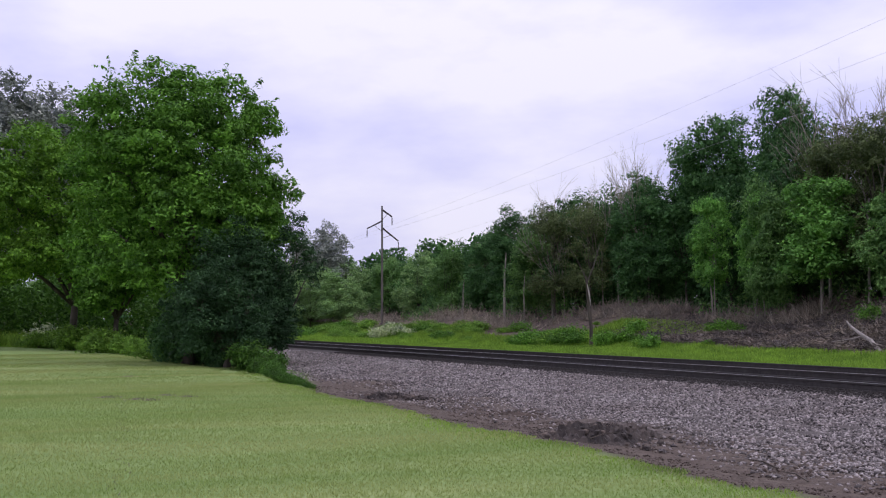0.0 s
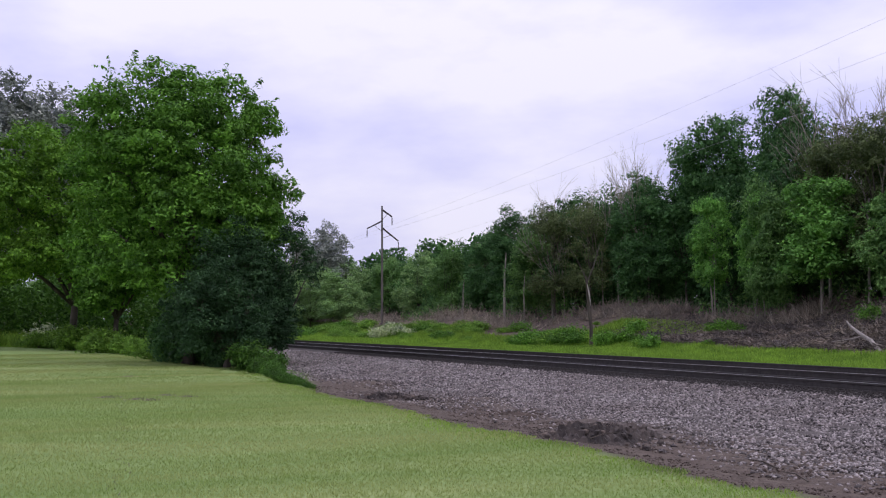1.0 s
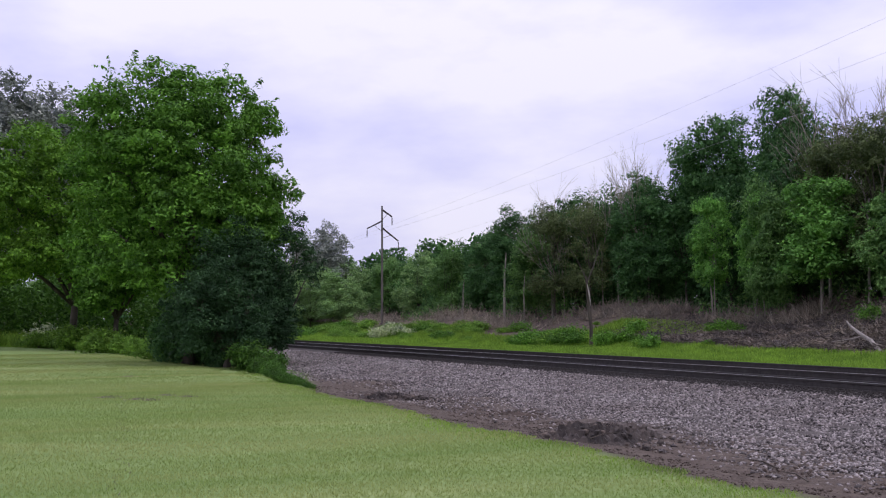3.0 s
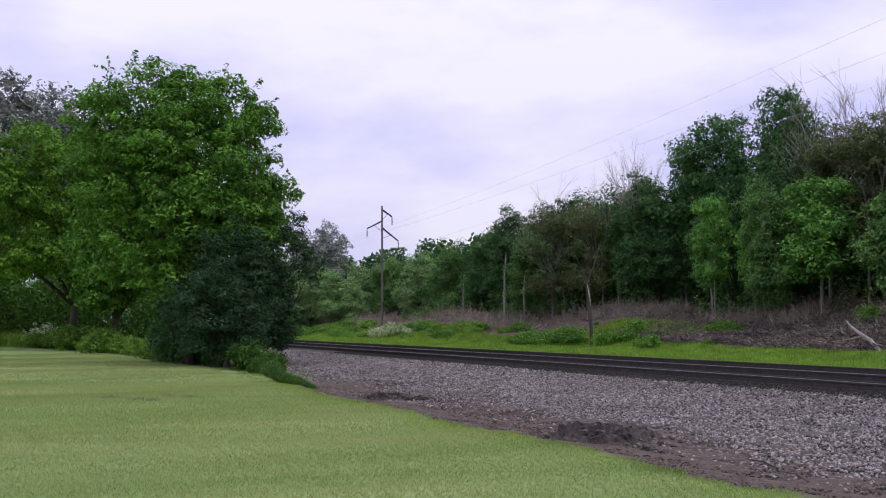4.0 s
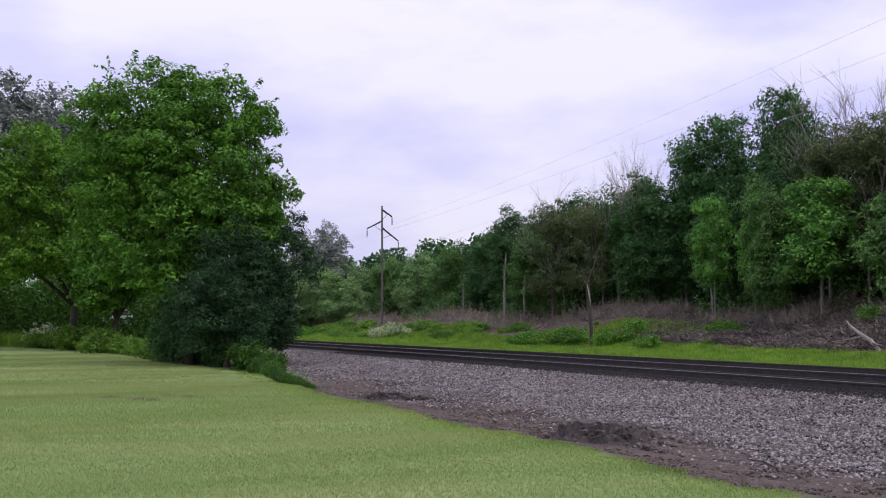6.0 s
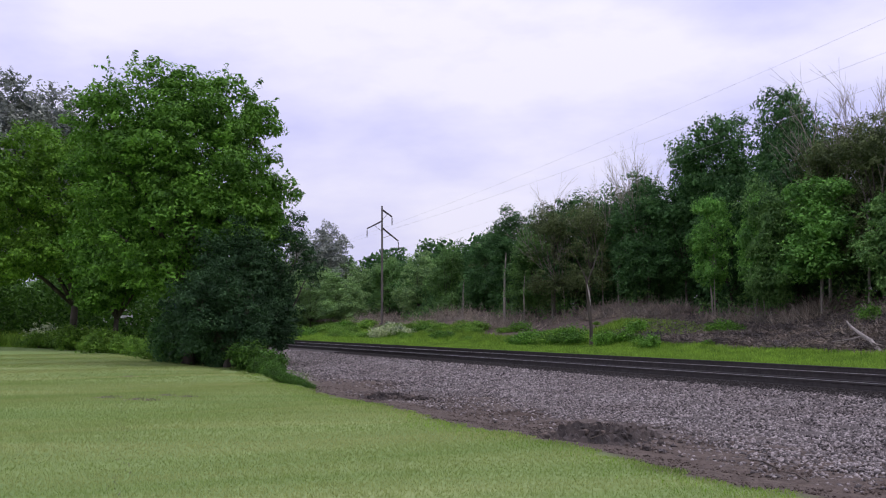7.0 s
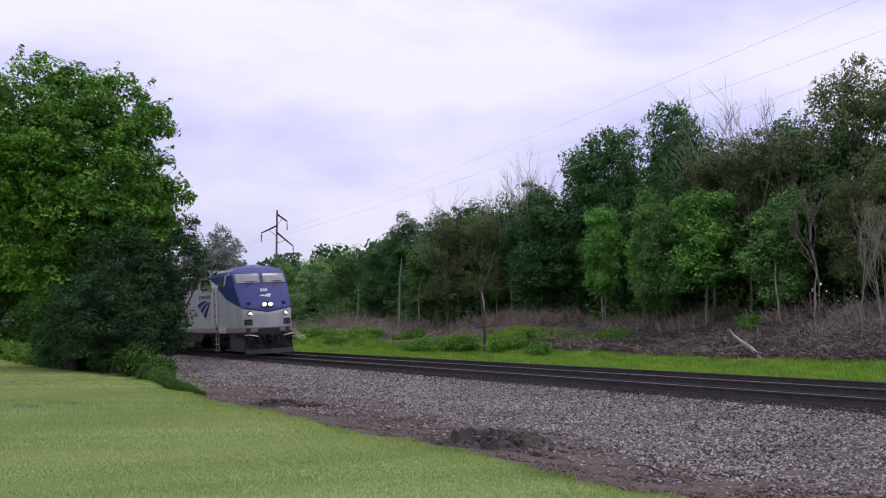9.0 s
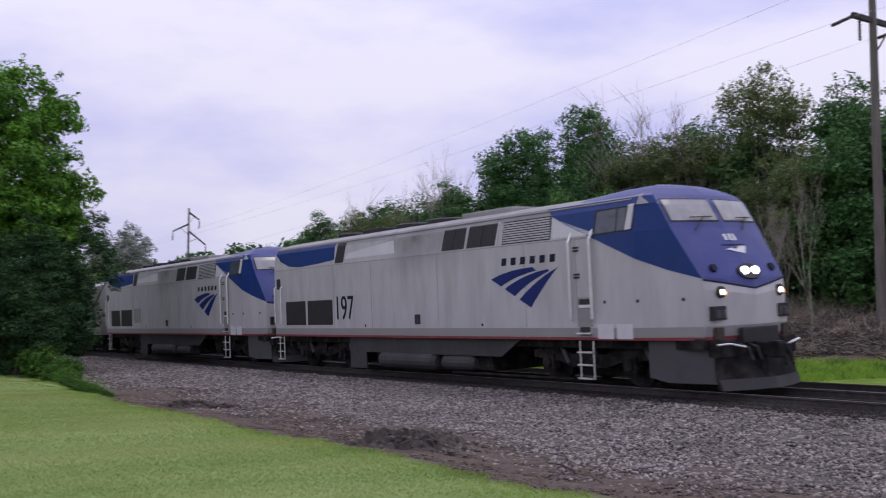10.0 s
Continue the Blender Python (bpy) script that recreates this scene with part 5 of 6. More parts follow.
def swoosh(x0, z0, k, side):
    """The three curved strokes of the emblem on the side, spreading from the upper right; k is its width."""
    out = []
    tip = (x0 + k, z0 + 0.06 * k)
    for a0, a1, reach in ((0.0, 0.22, 1.0), (0.30, 0.52, 0.88), (0.62, 0.86, 0.86)):
        # ends on a slanting front
        def end(a):
            return (x0 + k * 0.70 * a, z0 - k * (0.01 + 0.33 * a))
        def curve(a, n=6):
            e = end(a)
            pts = []
            for i in range(n + 1):
                u = i / n
                # bowed towards the top
                cx, cz = e[0] + (tip[0] - e[0]) * 0.45, e[1] + (tip[1] - e[1]) * 0.45 + 0.10 * k * (1 - 0.75 * a)
                x = (1 - u) ** 2 * e[0] + 2 * u * (1 - u) * cx + u * u * tip[0]
                z = (1 - u) ** 2 * e[1] + 2 * u * (1 - u) * cz + u * u * tip[1]
                pts.append((x, z))
            return pts
        cut = {0.0: 0.62, 0.30: 0.80, 0.62: 1.0}[a0]
        up, dn = curve(a0), curve(a1)
        n = len(up)
        last = max(2, int(round((n - 1) * cut)))
        poly = up[:last + 1] + dn[:last + 1][::-1] if last < n - 1 else up + dn[:-1][::-1]
        out.append(plate_bm(poly, 0.007, side))
    return out


def build_truck(parent, xc):
    tk = thing("truck", pose(xc, 0, 0))
    tk.parent = parent
    for side in (-1, 1):
        y = side * 1.03
        bm = bmesh.new()
        prof = [(-1.95, 0.62), (-1.95, 0.80), (-1.0, 0.92), (-0.6, 0.72), (0.6, 0.72), (1.0, 0.92), (1.95, 0.80), (1.95, 0.62), (1.0, 0.55), (0.6, 0.42), (-0.6, 0.42), (-1.0, 0.55)]
        sweep = [[bm.verts.new((x, y + o, z)) for x, z in prof] for o in (-0.08, 0.08)]
        for k in range(len(prof)):
            bm.faces.new((sweep[0][k], sweep[0][(k + 1) % len(prof)], sweep[1][(k + 1) % len(prof)], sweep[1][k]))
        bm.faces.new(sweep[0])
        bm.faces.new(sweep[1][::-1])
        part("side_frame", bm, "under", tk)
        for x in (-1.37, 1.37):
            bm = boxed(x - 0.2, x + 0.2, y + side * 0.02 - 0.12, y + side * 0.02 + 0.12, 0.33, 0.70, 0.03)
            disc_y(bm, x, y, y + side * 0.2, 0.51, 0.13, 12)
            part("axle_box", bm, "under", tk)
            for o in (-0.28, 0.28):
                part("spring", tube(bmesh.new(), [(x + o, y, 0.62), (x + o, y, 1.0)], 0.10, 10), "under", tk)
            tube_bm = tube(bmesh.new(), [(x + 0.45, y + side * 0.1, 0.95), (x + 0.75, y + side * 0.12, 0.50)], [0.05, 0.06], 8)
            part("damper", tube_bm, "skirt", tk)
        bm = boxed(-0.35, 0.35, y - 0.1, y + side * 0.13, 0.5, 0.98, 0.03)
        part("bolster_spring", bm, "under", tk)
    part("traction_motor", boxed(-1.9, 1.9, -0.62, 0.62, 0.2, 0.88, 0.05), "under", tk)
    for x in (-1.37, 1.37):
        bm = bmesh.new()
        for side in (-1, 1):
            y = side * 0.755
            tube(bm, [(x, y - side * 0.07, 0.508), (x, y - side * 0.035, 0.508), (x, y - side * 0.033, 0.508), (x, y + side * 0.06, 0.508)], [0.53, 0.53, 0.508, 0.504], 28)
        tube(bm, [(x, -0.9, 0.508), (x, 0.9, 0.508)], 0.09, 10)
        part("wheelset", bm, "under", tk)
    return tk


def build_loco(number):
    lo = thing("locomotive", None, "silver and blue streamlined diesel passenger locomotive with lit headlights" if number else "second silver and blue diesel locomotive coupled behind", "locomotive", "locomotives of the train")
    # body: sides and roof
    bm = bmesh.new()
    full = [(y, z) for y, z in SIDE[:3]]
    sec = full + [(-y, z) for y, z in full[::-1]]
    a = [bm.verts.new((REAR, y, z)) for y, z in sec]
    b = [bm.verts.new((-1.7, y, z)) for y, z in sec]
    n = len(sec)
    for k in range(n):
        bm.faces.new((a[k], a[(k + 1) % n], b[(k + 1) % n], b[k]))
    bm.faces.new(a[::-1])
    bm.faces.new(b)
    part("body", bm, "paint_silver", lo)
    bm = bmesh.new()
    sec = SIDE[2:] + [(-y, z) for y, z in SIDE[2:-1][::-1]]
    a = [bm.verts.new((REAR + (0.05 if z < 4.2 else 0.35), y, z)) for y, z in sec]
    b = [bm.verts.new((-1.10 - max(0, z - 3.93) * 1.5, y, z)) for y, z in sec]
    n = len(sec)
    for k in range(n):
        bm.faces.new((a[k], a[(k + 1) % n], b[(k + 1) % n], b[k]))
    bm.faces.new(a[::-1])
    bm.faces.new(b)
    roof = part("roof", bm, "roof", lo)
    for x, r in ((-10.6, 0.62), (-12.3, 0.62), (-16.2, 0.55)):
        bm = tube(bmesh.new(), [(x, 0, 4.28), (x, 0, 4.42), (x, 0, 4.46)], [r, r, r * 0.85], 20)
        part("roof_fan", bm, "dark_grille", roof)
    part("roof_hatch", boxed(-8.6, -6.4, -0.9, 0.9, 4.2, 4.40, 0.04), "roof", roof)
    part("exhaust_hatch", boxed(-14.6, -13.4, -0.6, 0.6, 4.25, 4.44, 0.03), "dark_grille", roof)
    bm = bmesh.new()
    for dy in (-0.22, 0.22):
        tube(bm, [(-3.3, dy, 4.33), (-3.3, dy, 4.40), (-2.6, dy, 4.43)], [0.03, 0.05, 0.07], 8)
    part("horn", bm, "under", roof)
    # nose
    vee = lambda v: 2.08 + 0.20 * abs(v)
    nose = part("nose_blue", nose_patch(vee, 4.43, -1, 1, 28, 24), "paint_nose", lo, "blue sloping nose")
    part("nose_silver", nose_patch(1.34, vee, -1, 1, 5, 24), "paint_silver", lo)
    part("nose_band", nose_patch(1.10, 1.34, -1, 1, 2, 24, 0.012), "paint_band", lo)
    part("nose_stripe", nose_patch(1.065, 1.132, -1, 1, 1, 24, 0.016), "paint_red", lo, "faded red stripe round the nose")
    part("nose_edge", thick(nose_patch(lambda v: vee(v) - 0.025, lambda v: vee(v) + 0.012, -1, 1, 1, 24, 0.006), 0.01), "paint_lettering", lo)
    for v0, v1 in ((-0.93, -0.07), (0.07, 0.93)):
        w = part("windscreen", thick(nose_patch(3.52, 3.98, v0, v1, 4, 8, 0.012), 0.02), "screen", lo, "pale grey windscreen pane")
        part("windscreen_seal", thick(nose_patch(3.49, 4.01, v0 - 0.03, v1 + 0.03, 4, 8, 0.004), 0.015), "rubber", w)
        c = 0.5 * (v0 + v1)
        bm = tube(bmesh.new(), [nose_at(3.30, c - 0.12) + Vector((0.05, 0, 0.02)), nose_at(3.50, c + 0.05) + Vector((0.06, 0, 0.03)), nose_at(3.58, c + 0.16) + Vector((0.05, 0, 0.03))], 0.014, 5)
        tube(bm, [nose_at(3.56, c - 0.12) + Vector((0.05, 0, 0.03)), nose_at(3.57, c + 0.30) + Vector((0.05, 0, 0.03))], 0.013, 5)
        part("wiper", bm, "rubber", w)
    # the cab's domed roof behind the nose
    bm = bmesh.new()
    rings = []
    for x, w, top in ((-1.09, 1.297, 4.125), (-1.32, 1.327, 4.25), (-1.55, 1.35, 4.36), (-1.9, 1.35, 4.43), (-2.5, 1.35, 4.425), (-3.1, 1.35, 4.38), (-3.6, 1.35, 4.34)):
        rings.append([bm.verts.new((x, w * math.sin(a), 4.11 + (top - 4.11) * (1 - abs(math.sin(a)) ** 2.6))) for a in [radians(-90 + 180 * k / 16) for k in range(17)]])
    for a, b in zip(rings, rings[1:]):
        for k in range(16):
            bm.faces.new((a[k], a[k + 1], b[k + 1], b[k]))
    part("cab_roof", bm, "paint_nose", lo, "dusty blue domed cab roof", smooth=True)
    # headlights in a dark oval, two lamps
    bm = bmesh.new()
    p0 = nose_at(2.43, 0)
    ring = []
    for k in range(24):
        a = k * math.tau / 24
        ring.append(bm.verts.new(p0 + Vector((0.035, 0.33 * math.cos(a), 0.16 * math.sin(a))) + Vector((-0.6 * 0.145 * math.sin(a), 0, 0))))
    bm.faces.new(ring)
    hous = part("headlight_housing", thick(bm, 0.05), "rubber", lo)
    for y in (-0.155, 0.155):
        part("headlamp", tube(bmesh.new(), [p0 + Vector((0.02, y, 0)), p0 + Vector((0.075, y, 0.025))], [0.092, 0.084], 18), "headlight" if number else "side_glass", hous, "lit white headlamp" if number else "unlit headlamp")
    for s in (-1, 1):
        q = nose_at(2.02, s * 0.72)
        d = part("ditch_light", tube(bmesh.new(), [q, q + Vector((0.05, 0, 0))], [0.125, 0.115], 18), "rubber", lo)
        part("lens", tube(bmesh.new(), [q + Vector((0.03, 0, 0)), q + Vector((0.075, 0, 0))], [0.065, 0.055], 16), "ditch_light" if number else "side_glass", d, "lit ditch light" if number else "unlit ditch light")
        part("reflector", tube(bmesh.new(), [q + Vector((0.02, 0.09, -0.03)), q + Vector((0.055, 0.10, -0.03))], [0.055, 0.04], 12), "amber" if number else "side_glass", d)
        q = nose_at(2.50, s * 0.70)
        part("marker_light", tube(bmesh.new(), [q, q + Vector((0.05, 0, 0.02))], [0.10, 0.08], 16), "paint_lettering", lo, "unlit dark marker light")
        q = nose_at(1.60, s * 0.76)
        bm = boxed(q.x - 0.2, q.x + 0.045, q.y - 0.21, q.y + 0.21, 1.46, 1.74, 0.01)
        mu = part("cable_box", bm, "rubber", lo)
        for dy in (-0.08, 0.08):
            part("receptacle", boxed(q.x + 0.03, q.x + 0.075, q.y + dy - 0.055, q.y + dy + 0.055, 1.5, 1.66, 0.015), "skirt", mu)
        q = nose_at(1.2, s * 0.80)
        part("bracket", boxed(q.x, q.x + 0.10, q.y - 0.10, q.y + 0.10, 1.05, 1.32, 0.01), "steel", lo)
        # handhold on the pilot
        part("grab_iron", tube(bmesh.new(), [(0.40, s * 1.24, 0.98), (0.56, s * 1.06, 1.0), (0.60, s * 0.66, 0.92)], 0.022, 6), "chrome", lo)
    # shapes on the nose: plain bars and strokes where the small lettering and emblem are
    for k in range(3):
        c = -0.10 + 0.10 * k
        part("nose_mark", thick(nose_patch(3.08, 3.22, c - 0.032, c + 0.032, 2, 2, 0.01), 0.006), "paint_white", lo)
    for k, (v, z, w) in enumerate(((-0.24, 2.885, 0.15), (-0.10, 2.85, 0.13), (0.04, 2.82, 0.12))):
        part("nose_emblem", nose_poly([(v, z), (v + w, z - 0.03), (0.20 + 0.03 * k, 2.955 - 0.005 * k), (0.10 + 0.06 * k, 2.96)]), "paint_white", lo, "white stroke of the small nose emblem")
    part("nose_mark", thick(nose_patch(2.975, 2.995, -0.27, 0.27, 1, 4, 0.01), 0.006), "paint_lettering", lo)
    # side dress, both sides
    for s in (-1, 1):
        part("cab_side", plate_bm([(-1.7, 1.08), (0.10, 1.08), (0.12, 1.34), (0.12, 2.02), (0.10, 2.30), (-0.24, 2.85), (-0.56, 3.36), (-0.90, 3.93), (-1.7, 3.93)], 0.0, s), "paint_silver", lo)
        part("lower_band", plate_bm([(REAR, 1.135), (0.10, 1.135), (0.10, 1.34), (REAR, 1.34)], 0.008, s), "paint_band", lo)
        part("red_stripe", plate_bm([(REAR, 1.07), (0.11, 1.07), (0.11, 1.132), (REAR, 1.132)], 0.010, s), "paint_red", lo)
        front_blue = [(-4.15, 3.92), (-3.7, 3.70), (-3.0, 3.42), (-2.3, 3.13), (-1.5, 2.80), (-0.7, 2.52), (0.10, 2.30), (-0.24, 2.85), (-0.56, 3.36), (-0.90, 3.93), (-1.08, 4.11), (-4.4, 4.11)]
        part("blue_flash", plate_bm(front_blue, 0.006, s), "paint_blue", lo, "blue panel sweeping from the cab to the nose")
        rear_blue = [(-19.3, 3.92), (-18.9, 3.66), (-18.2, 3.46), (-17.4, 3.40), (-16.0, 3.45), (-14.9, 3.52), (-14.9, 4.02), (-19.3, 4.02)]
        part("blue_panel", plate_bm(rear_blue, 0.006, s), "paint_blue", lo, "blue panel below the roof at the rear")
        part("pale_panel", plate_bm([(-14.2, 3.50), (-11.2, 3.50), (-11.3, 3.88), (-14.1, 3.66)], 0.006, s), "paint_white", lo, "pale patch high on the side")
        part("pale_panel", plate_bm([(-4.15, 3.88), (-2.6, 3.40), (-4.1, 3.40)], 0.006, s), "paint_white", lo)
        part("grille", plate_bm([(-14.85, 3.40), (-14.3, 3.40), (-14.15, 4.02), (-14.7, 4.02)], 0.008, s), "dark_grille", lo)
        for x0, x1 in ((-8.62, -7.55), (-7.45, -6.2)):
            g = part("grille", plate_bm([(x0 - 0.12, 3.40), (x1 - 0.12, 3.40), (x1, 3.95), (x0, 3.95)], 0.008, s), "dark_grille", lo, "dark intake grille")
            part("grille_frame", plate_bm([(x1 - 0.14, 3.38), (x1 - 0.05, 3.38), (x1 + 0.07, 3.97), (x1 - 0.02, 3.97)], 0.012, s), "paint_silver", g)
            part("grille_bar", plate_bm([(0.5 * (x0 + x1) - 0.13, 3.40), (0.5 * (x0 + x1) - 0.11, 3.40), (0.5 * (x0 + x1) + 0.01, 3.95), (0.5 * (x0 + x1) - 0.01, 3.95)], 0.012, s), "under", g)
        lv = part("louvre_panel", plate_bm([(-6.05, 3.39), (-4.2, 3.39), (-4.15, 3.95), (-6.0, 3.95)], 0.004, s), "dark_grille", lo)
        for k in range(9):
            z = 3.42 + k * 0.058
            part("slat", plate_bm([(-6.0, z), (-4.22, z), (-4.2, z + 0.032), (-5.98, z + 0.032)], 0.02, s), "paint_silver", lv)
        for x0, x1 in ((-18.52, -17.0), (-16.85, -15.08)):
            v = part("vent", plate_bm([(x0, 1.45), (x1, 1.45), (x1, 2.25), (x0, 2.25)], 0.008, s), "dark_grille", lo, "dark screened vent")
            part("vent_frame", plate_bm([(x1 + 0.01, 1.43), (x1 + 0.09, 1.43), (x1 + 0.09, 2.27), (x1 + 0.01, 2.27)], 0.012, s), "paint_silver", v)
        for x in (-5.2, -9.0, -12.6, -15.0):
            part("panel_seam", plate_bm([(x, 1.36), (x + 0.014, 1.36), (x + 0.014, 3.34), (x, 3.34)], 0.004, s), "paint_band", lo)
        part("panel_seam", plate_bm([(REAR, 3.345), (-1.3, 3.345), (-1.3, 3.36), (REAR, 3.36)], 0.005, s), "paint_band", lo)
        part("roof_gutter", tube(bmesh.new(), [(REAR + 0.1, s * 1.40, 4.06), (-1.6, s * 1.40, 4.06)], 0.022, 6), "roof", lo)
        # cab window
        cw = part("side_window", plate_bm([(-2.72, 3.36), (-1.50, 3.40), (-1.42, 3.94), (-2.66, 3.92)], 0.012, s), "rubber", lo)
        part("pane", plate_bm([(-2.66, 3.40), (-2.02, 3.42), (-1.98, 3.90), (-2.60, 3.88)], 0.018, s), "side_glass", cw)
        part("pane", plate_bm([(-1.98, 3.42), (-1.74, 3.42), (-1.70, 3.90), (-1.94, 3.90)], 0.016, s), "side_glass", cw)
        part("wind_deflector", plate_bm([(-1.72, 3.42), (-1.54, 3.43), (-1.46, 3.96), (-1.62, 3.95)], 0.03, s), "paint_white", cw, "pale wind deflector")
        # cab door, handrails, steps
        part("door_recess", plate_bm([(-3.36, 1.36), (-2.86, 1.36), (-2.86, 3.34), (-3.36, 3.34)], 0.002, s), "paint_band", lo)
        part("cab_door", plate_bm([(-3.33, 2.02), (-2.89, 2.02), (-2.89, 3.32), (-3.33, 3.32)], 0.006, s), "paint_silver", lo)
        for x, z0, z1 in ((-3.48, 1.46, 3.52), (-2.78, 1.46, 3.54)):
            y = s * (1.52 + 0.09)
            part("handrail", tube(bmesh.new(), [(x, s * 1.5, z0), (x, y, z0 + 0.08), (x, y, z1 - 0.25), (x, s * 1.46, z1)], 0.034, 8), "chrome", lo, "bright handrail")
        for z in (2.45, 2.52, 3.05, 3.12):
            part("door_hinge", plate_bm([(-3.40, z), (-3.22, z), (-3.22, z + 0.04), (-3.40, z + 0.04)], 0.03, s), "rubber", lo)
        st = part("step_recess", plate_bm([(-3.28, 1.52), (-2.92, 1.52), (-2.92, 1.98), (-3.28, 1.98)], 0.008, s), "paint_band", lo)
        # step wells are flat black plates: the hollow's shade is in their colour
        part("step_well", plate_bm([(-3.28, 1.86), (-2.92, 1.86), (-2.92, 1.98), (-3.28, 1.98)], 0.012, s), "rubber", st)
        part("tread", plate_bm([(-3.28, 1.79), (-2.92, 1.79), (-2.92, 1.85), (-3.28, 1.85)], 0.03, s), "chrome", st)
        part("step_well", plate_bm([(-3.28, 1.17), (-2.95, 1.17), (-2.95, 1.36), (-3.28, 1.36)], 0.014, s), "rubber", lo)
        lad = part("ladder", tube(tube(bmesh.new(), [(-3.34, s * 1.5, 1.05), (-3.34, s * 1.5, 0.22)], 0.02, 6), [(-2.9, s * 1.5, 1.05), (-2.9, s * 1.5, 0.22)], 0.02, 6), "chrome", lo)
        for z in (0.20, 0.50, 0.78, 1.2):
            part("tread", boxed(-3.36, -2.88, s * 1.5 - 0.09, s * 1.5 + 0.02, z, z + 0.035), "chrome", lad)
        for x0, x1 in ((-2.70, -2.20), (-2.10, -1.62)):
            part("access_panel", plate_bm([(x0, 1.10), (x1, 1.10), (x1, 1.42), (x0, 1.42)], 0.014, s), "paint_white", lo, "pale access panel")
        # flat plate; black stands in for the shade in the filler recess
        part("fuel_filler", plate_bm([(-10.2, 1.45), (-9.92, 1.45), (-9.92, 1.72), (-10.2, 1.72)], 0.012, s), "rubber", lo, "fuel filler recess, its shade put into a black plate")
        for x in (-2.45, -1.45, -0.35, -13.0, -7.0):
            part("lift_socket", tube(bmesh.new(), [(x, s * (1.50 - drawn_in(x)), 1.9 if x > -5 else 1.42), (x, s * (1.53 - drawn_in(x)), 1.9 if x > -5 else 1.42)], 0.04, 8), "rubber", lo)
        # rear door and its handrails
        part("rear_door_window", plate_bm([(-19.22, 2.70), (-18.92, 2.70), (-18.92, 3.06), (-19.22, 3.06)], 0.008, s), "rubber", lo)
        for x in (-19.3, -18.8):
            part("handrail", tube(bmesh.new(), [(x, s * 1.5, 1.4), (x, s * 1.59, 1.48), (x, s * 1.59, 2.75), (x, s * 1.5, 2.8)], 0.025, 6), "chrome", lo)
        lad = part("ladder", tube(tube(bmesh.new(), [(-19.25, s * 1.45, 1.05), (-19.25, s * 1.45, 0.25)], 0.02, 6), [(-18.9, s * 1.45, 1.05), (-18.9, s * 1.45, 0.25)], 0.02, 6), "chrome", lo)
        for z in (0.25, 0.52, 0.8):
            part("tread", boxed(-19.27, -18.88, s * 1.45 - 0.08, s * 1.45 + 0.02, z, z + 0.03), "chrome", lad)
        for bm in swoosh(-6.55, 2.58, 2.58, s):
            part("emblem_stroke", bm, "paint_emblem", lo, "dark blue curved stroke of the emblem")
        for k in range(6):
            x = -6.10 + k * 0.37
            part("name_bar", plate_bm([(x, 2.87), (x + 0.19, 2.87), (x + 0.22, 3.05), (x + 0.03, 3.05)], 0.007, s), "paint_lettering", lo)
        # skirts below the cab
        part("skirt", plate_low([(-1.3, 1.06), (0.26, 1.06), (0.26, 0.20), (-0.85, 0.20), (-1.3, 0.30)], s * 1.44, 0.03), "skirt", lo, "grey skirt below the cab")
        part("tank_side", plate_low([(-14.2, 1.06), (-5.6, 1.06), (-6.4, 0.62), (-13.2, 0.62), (-13.2, 0.12), (-14.2, 0.12)], s * 1.42, 0.04), "tank", lo)
    if number:
        text_mesh(number, 0.74, lo, "unit_number", pose(-14.95, -1.53, 1.62, 90, 0, 0), "paint_lettering", 0.80)
    else:
        for k in range(3):
            part("unit_mark", plate_bm([(-14.75 + k * 0.36, 1.62), (-14.5 + k * 0.36, 1.62), (-14.5 + k * 0.36, 2.30), (-14.75 + k * 0.36, 2.30)], 0.007, -1), "paint_band", lo)
    # underneath
    part("underframe", boxed(REAR, 0.1, -1.3, 1.3, 0.88, 1.10), "under", lo)
    part("fuel_tank", boxed(-12.9, -7.0, -1.25, 1.25, 0.22, 0.9, 0.12), "under", lo)
    for x0, x1, r in ((-12.4, -9.4, 0.24), (-9.1, -7.6, 0.2)):
        part("air_reservoir", tube(bmesh.new(), [(x0, -1.3, 0.42), (x0 + 0.12, -1.3, 0.42), (x1 - 0.12, -1.3, 0.42), (x1, -1.3, 0.42)], [r * 0.6, r, r, r * 0.6], 14), "tank", lo)
    part("sill_pipe", tube(bmesh.new(), [(-8.6, -1.36, 0.16), (-3.7, -1.36, 0.16)], 0.04, 6), "under", lo)
    build_truck(lo, -3.52)
    build_truck(lo, -16.62)
    # pilot: plough, coupler, hoses
    bm = bmesh.new()
    rows = []
    for z, xc, xs_, y in ((0.98, 0.30, 0.26, 1.16), (0.62, 0.48, 0.28, 1.20), (0.30, 0.66, 0.33, 1.22), (0.09, 0.74, 0.38, 1.20)):
        rows.append([bm.verts.new((xs_ + (xc - xs_) * (1 - abs(v) ** 1.5), y * v, z)) for v in (-1, -0.75, -0.5, -0.25, 0, 0.25, 0.5, 0.75, 1)])
    for a, b in zip(rows, rows[1:]):
        for i in range(8):
            bm.faces.new((a[i], a[i + 1], b[i + 1], b[i]))
    part("plough", thick(bm, 0.04), "under", lo, "dark grimy snow plough")
    part("plough_lip", thick(lip_bm(), 0.03), "tank", lo)
    part("buffer_beam", boxed(0.0, 0.40, -1.17, 1.17, 0.72, 1.08, 0.03), "under", lo)
    bm = boxed(0.3, 0.80, -0.16, 0.16, 0.70, 1.0, 0.04)
    box(bm, 0.75, 1.0, -0.2, 0.06, 0.68, 1.02, 0.05)
    part("coupler", bm, "under", lo)
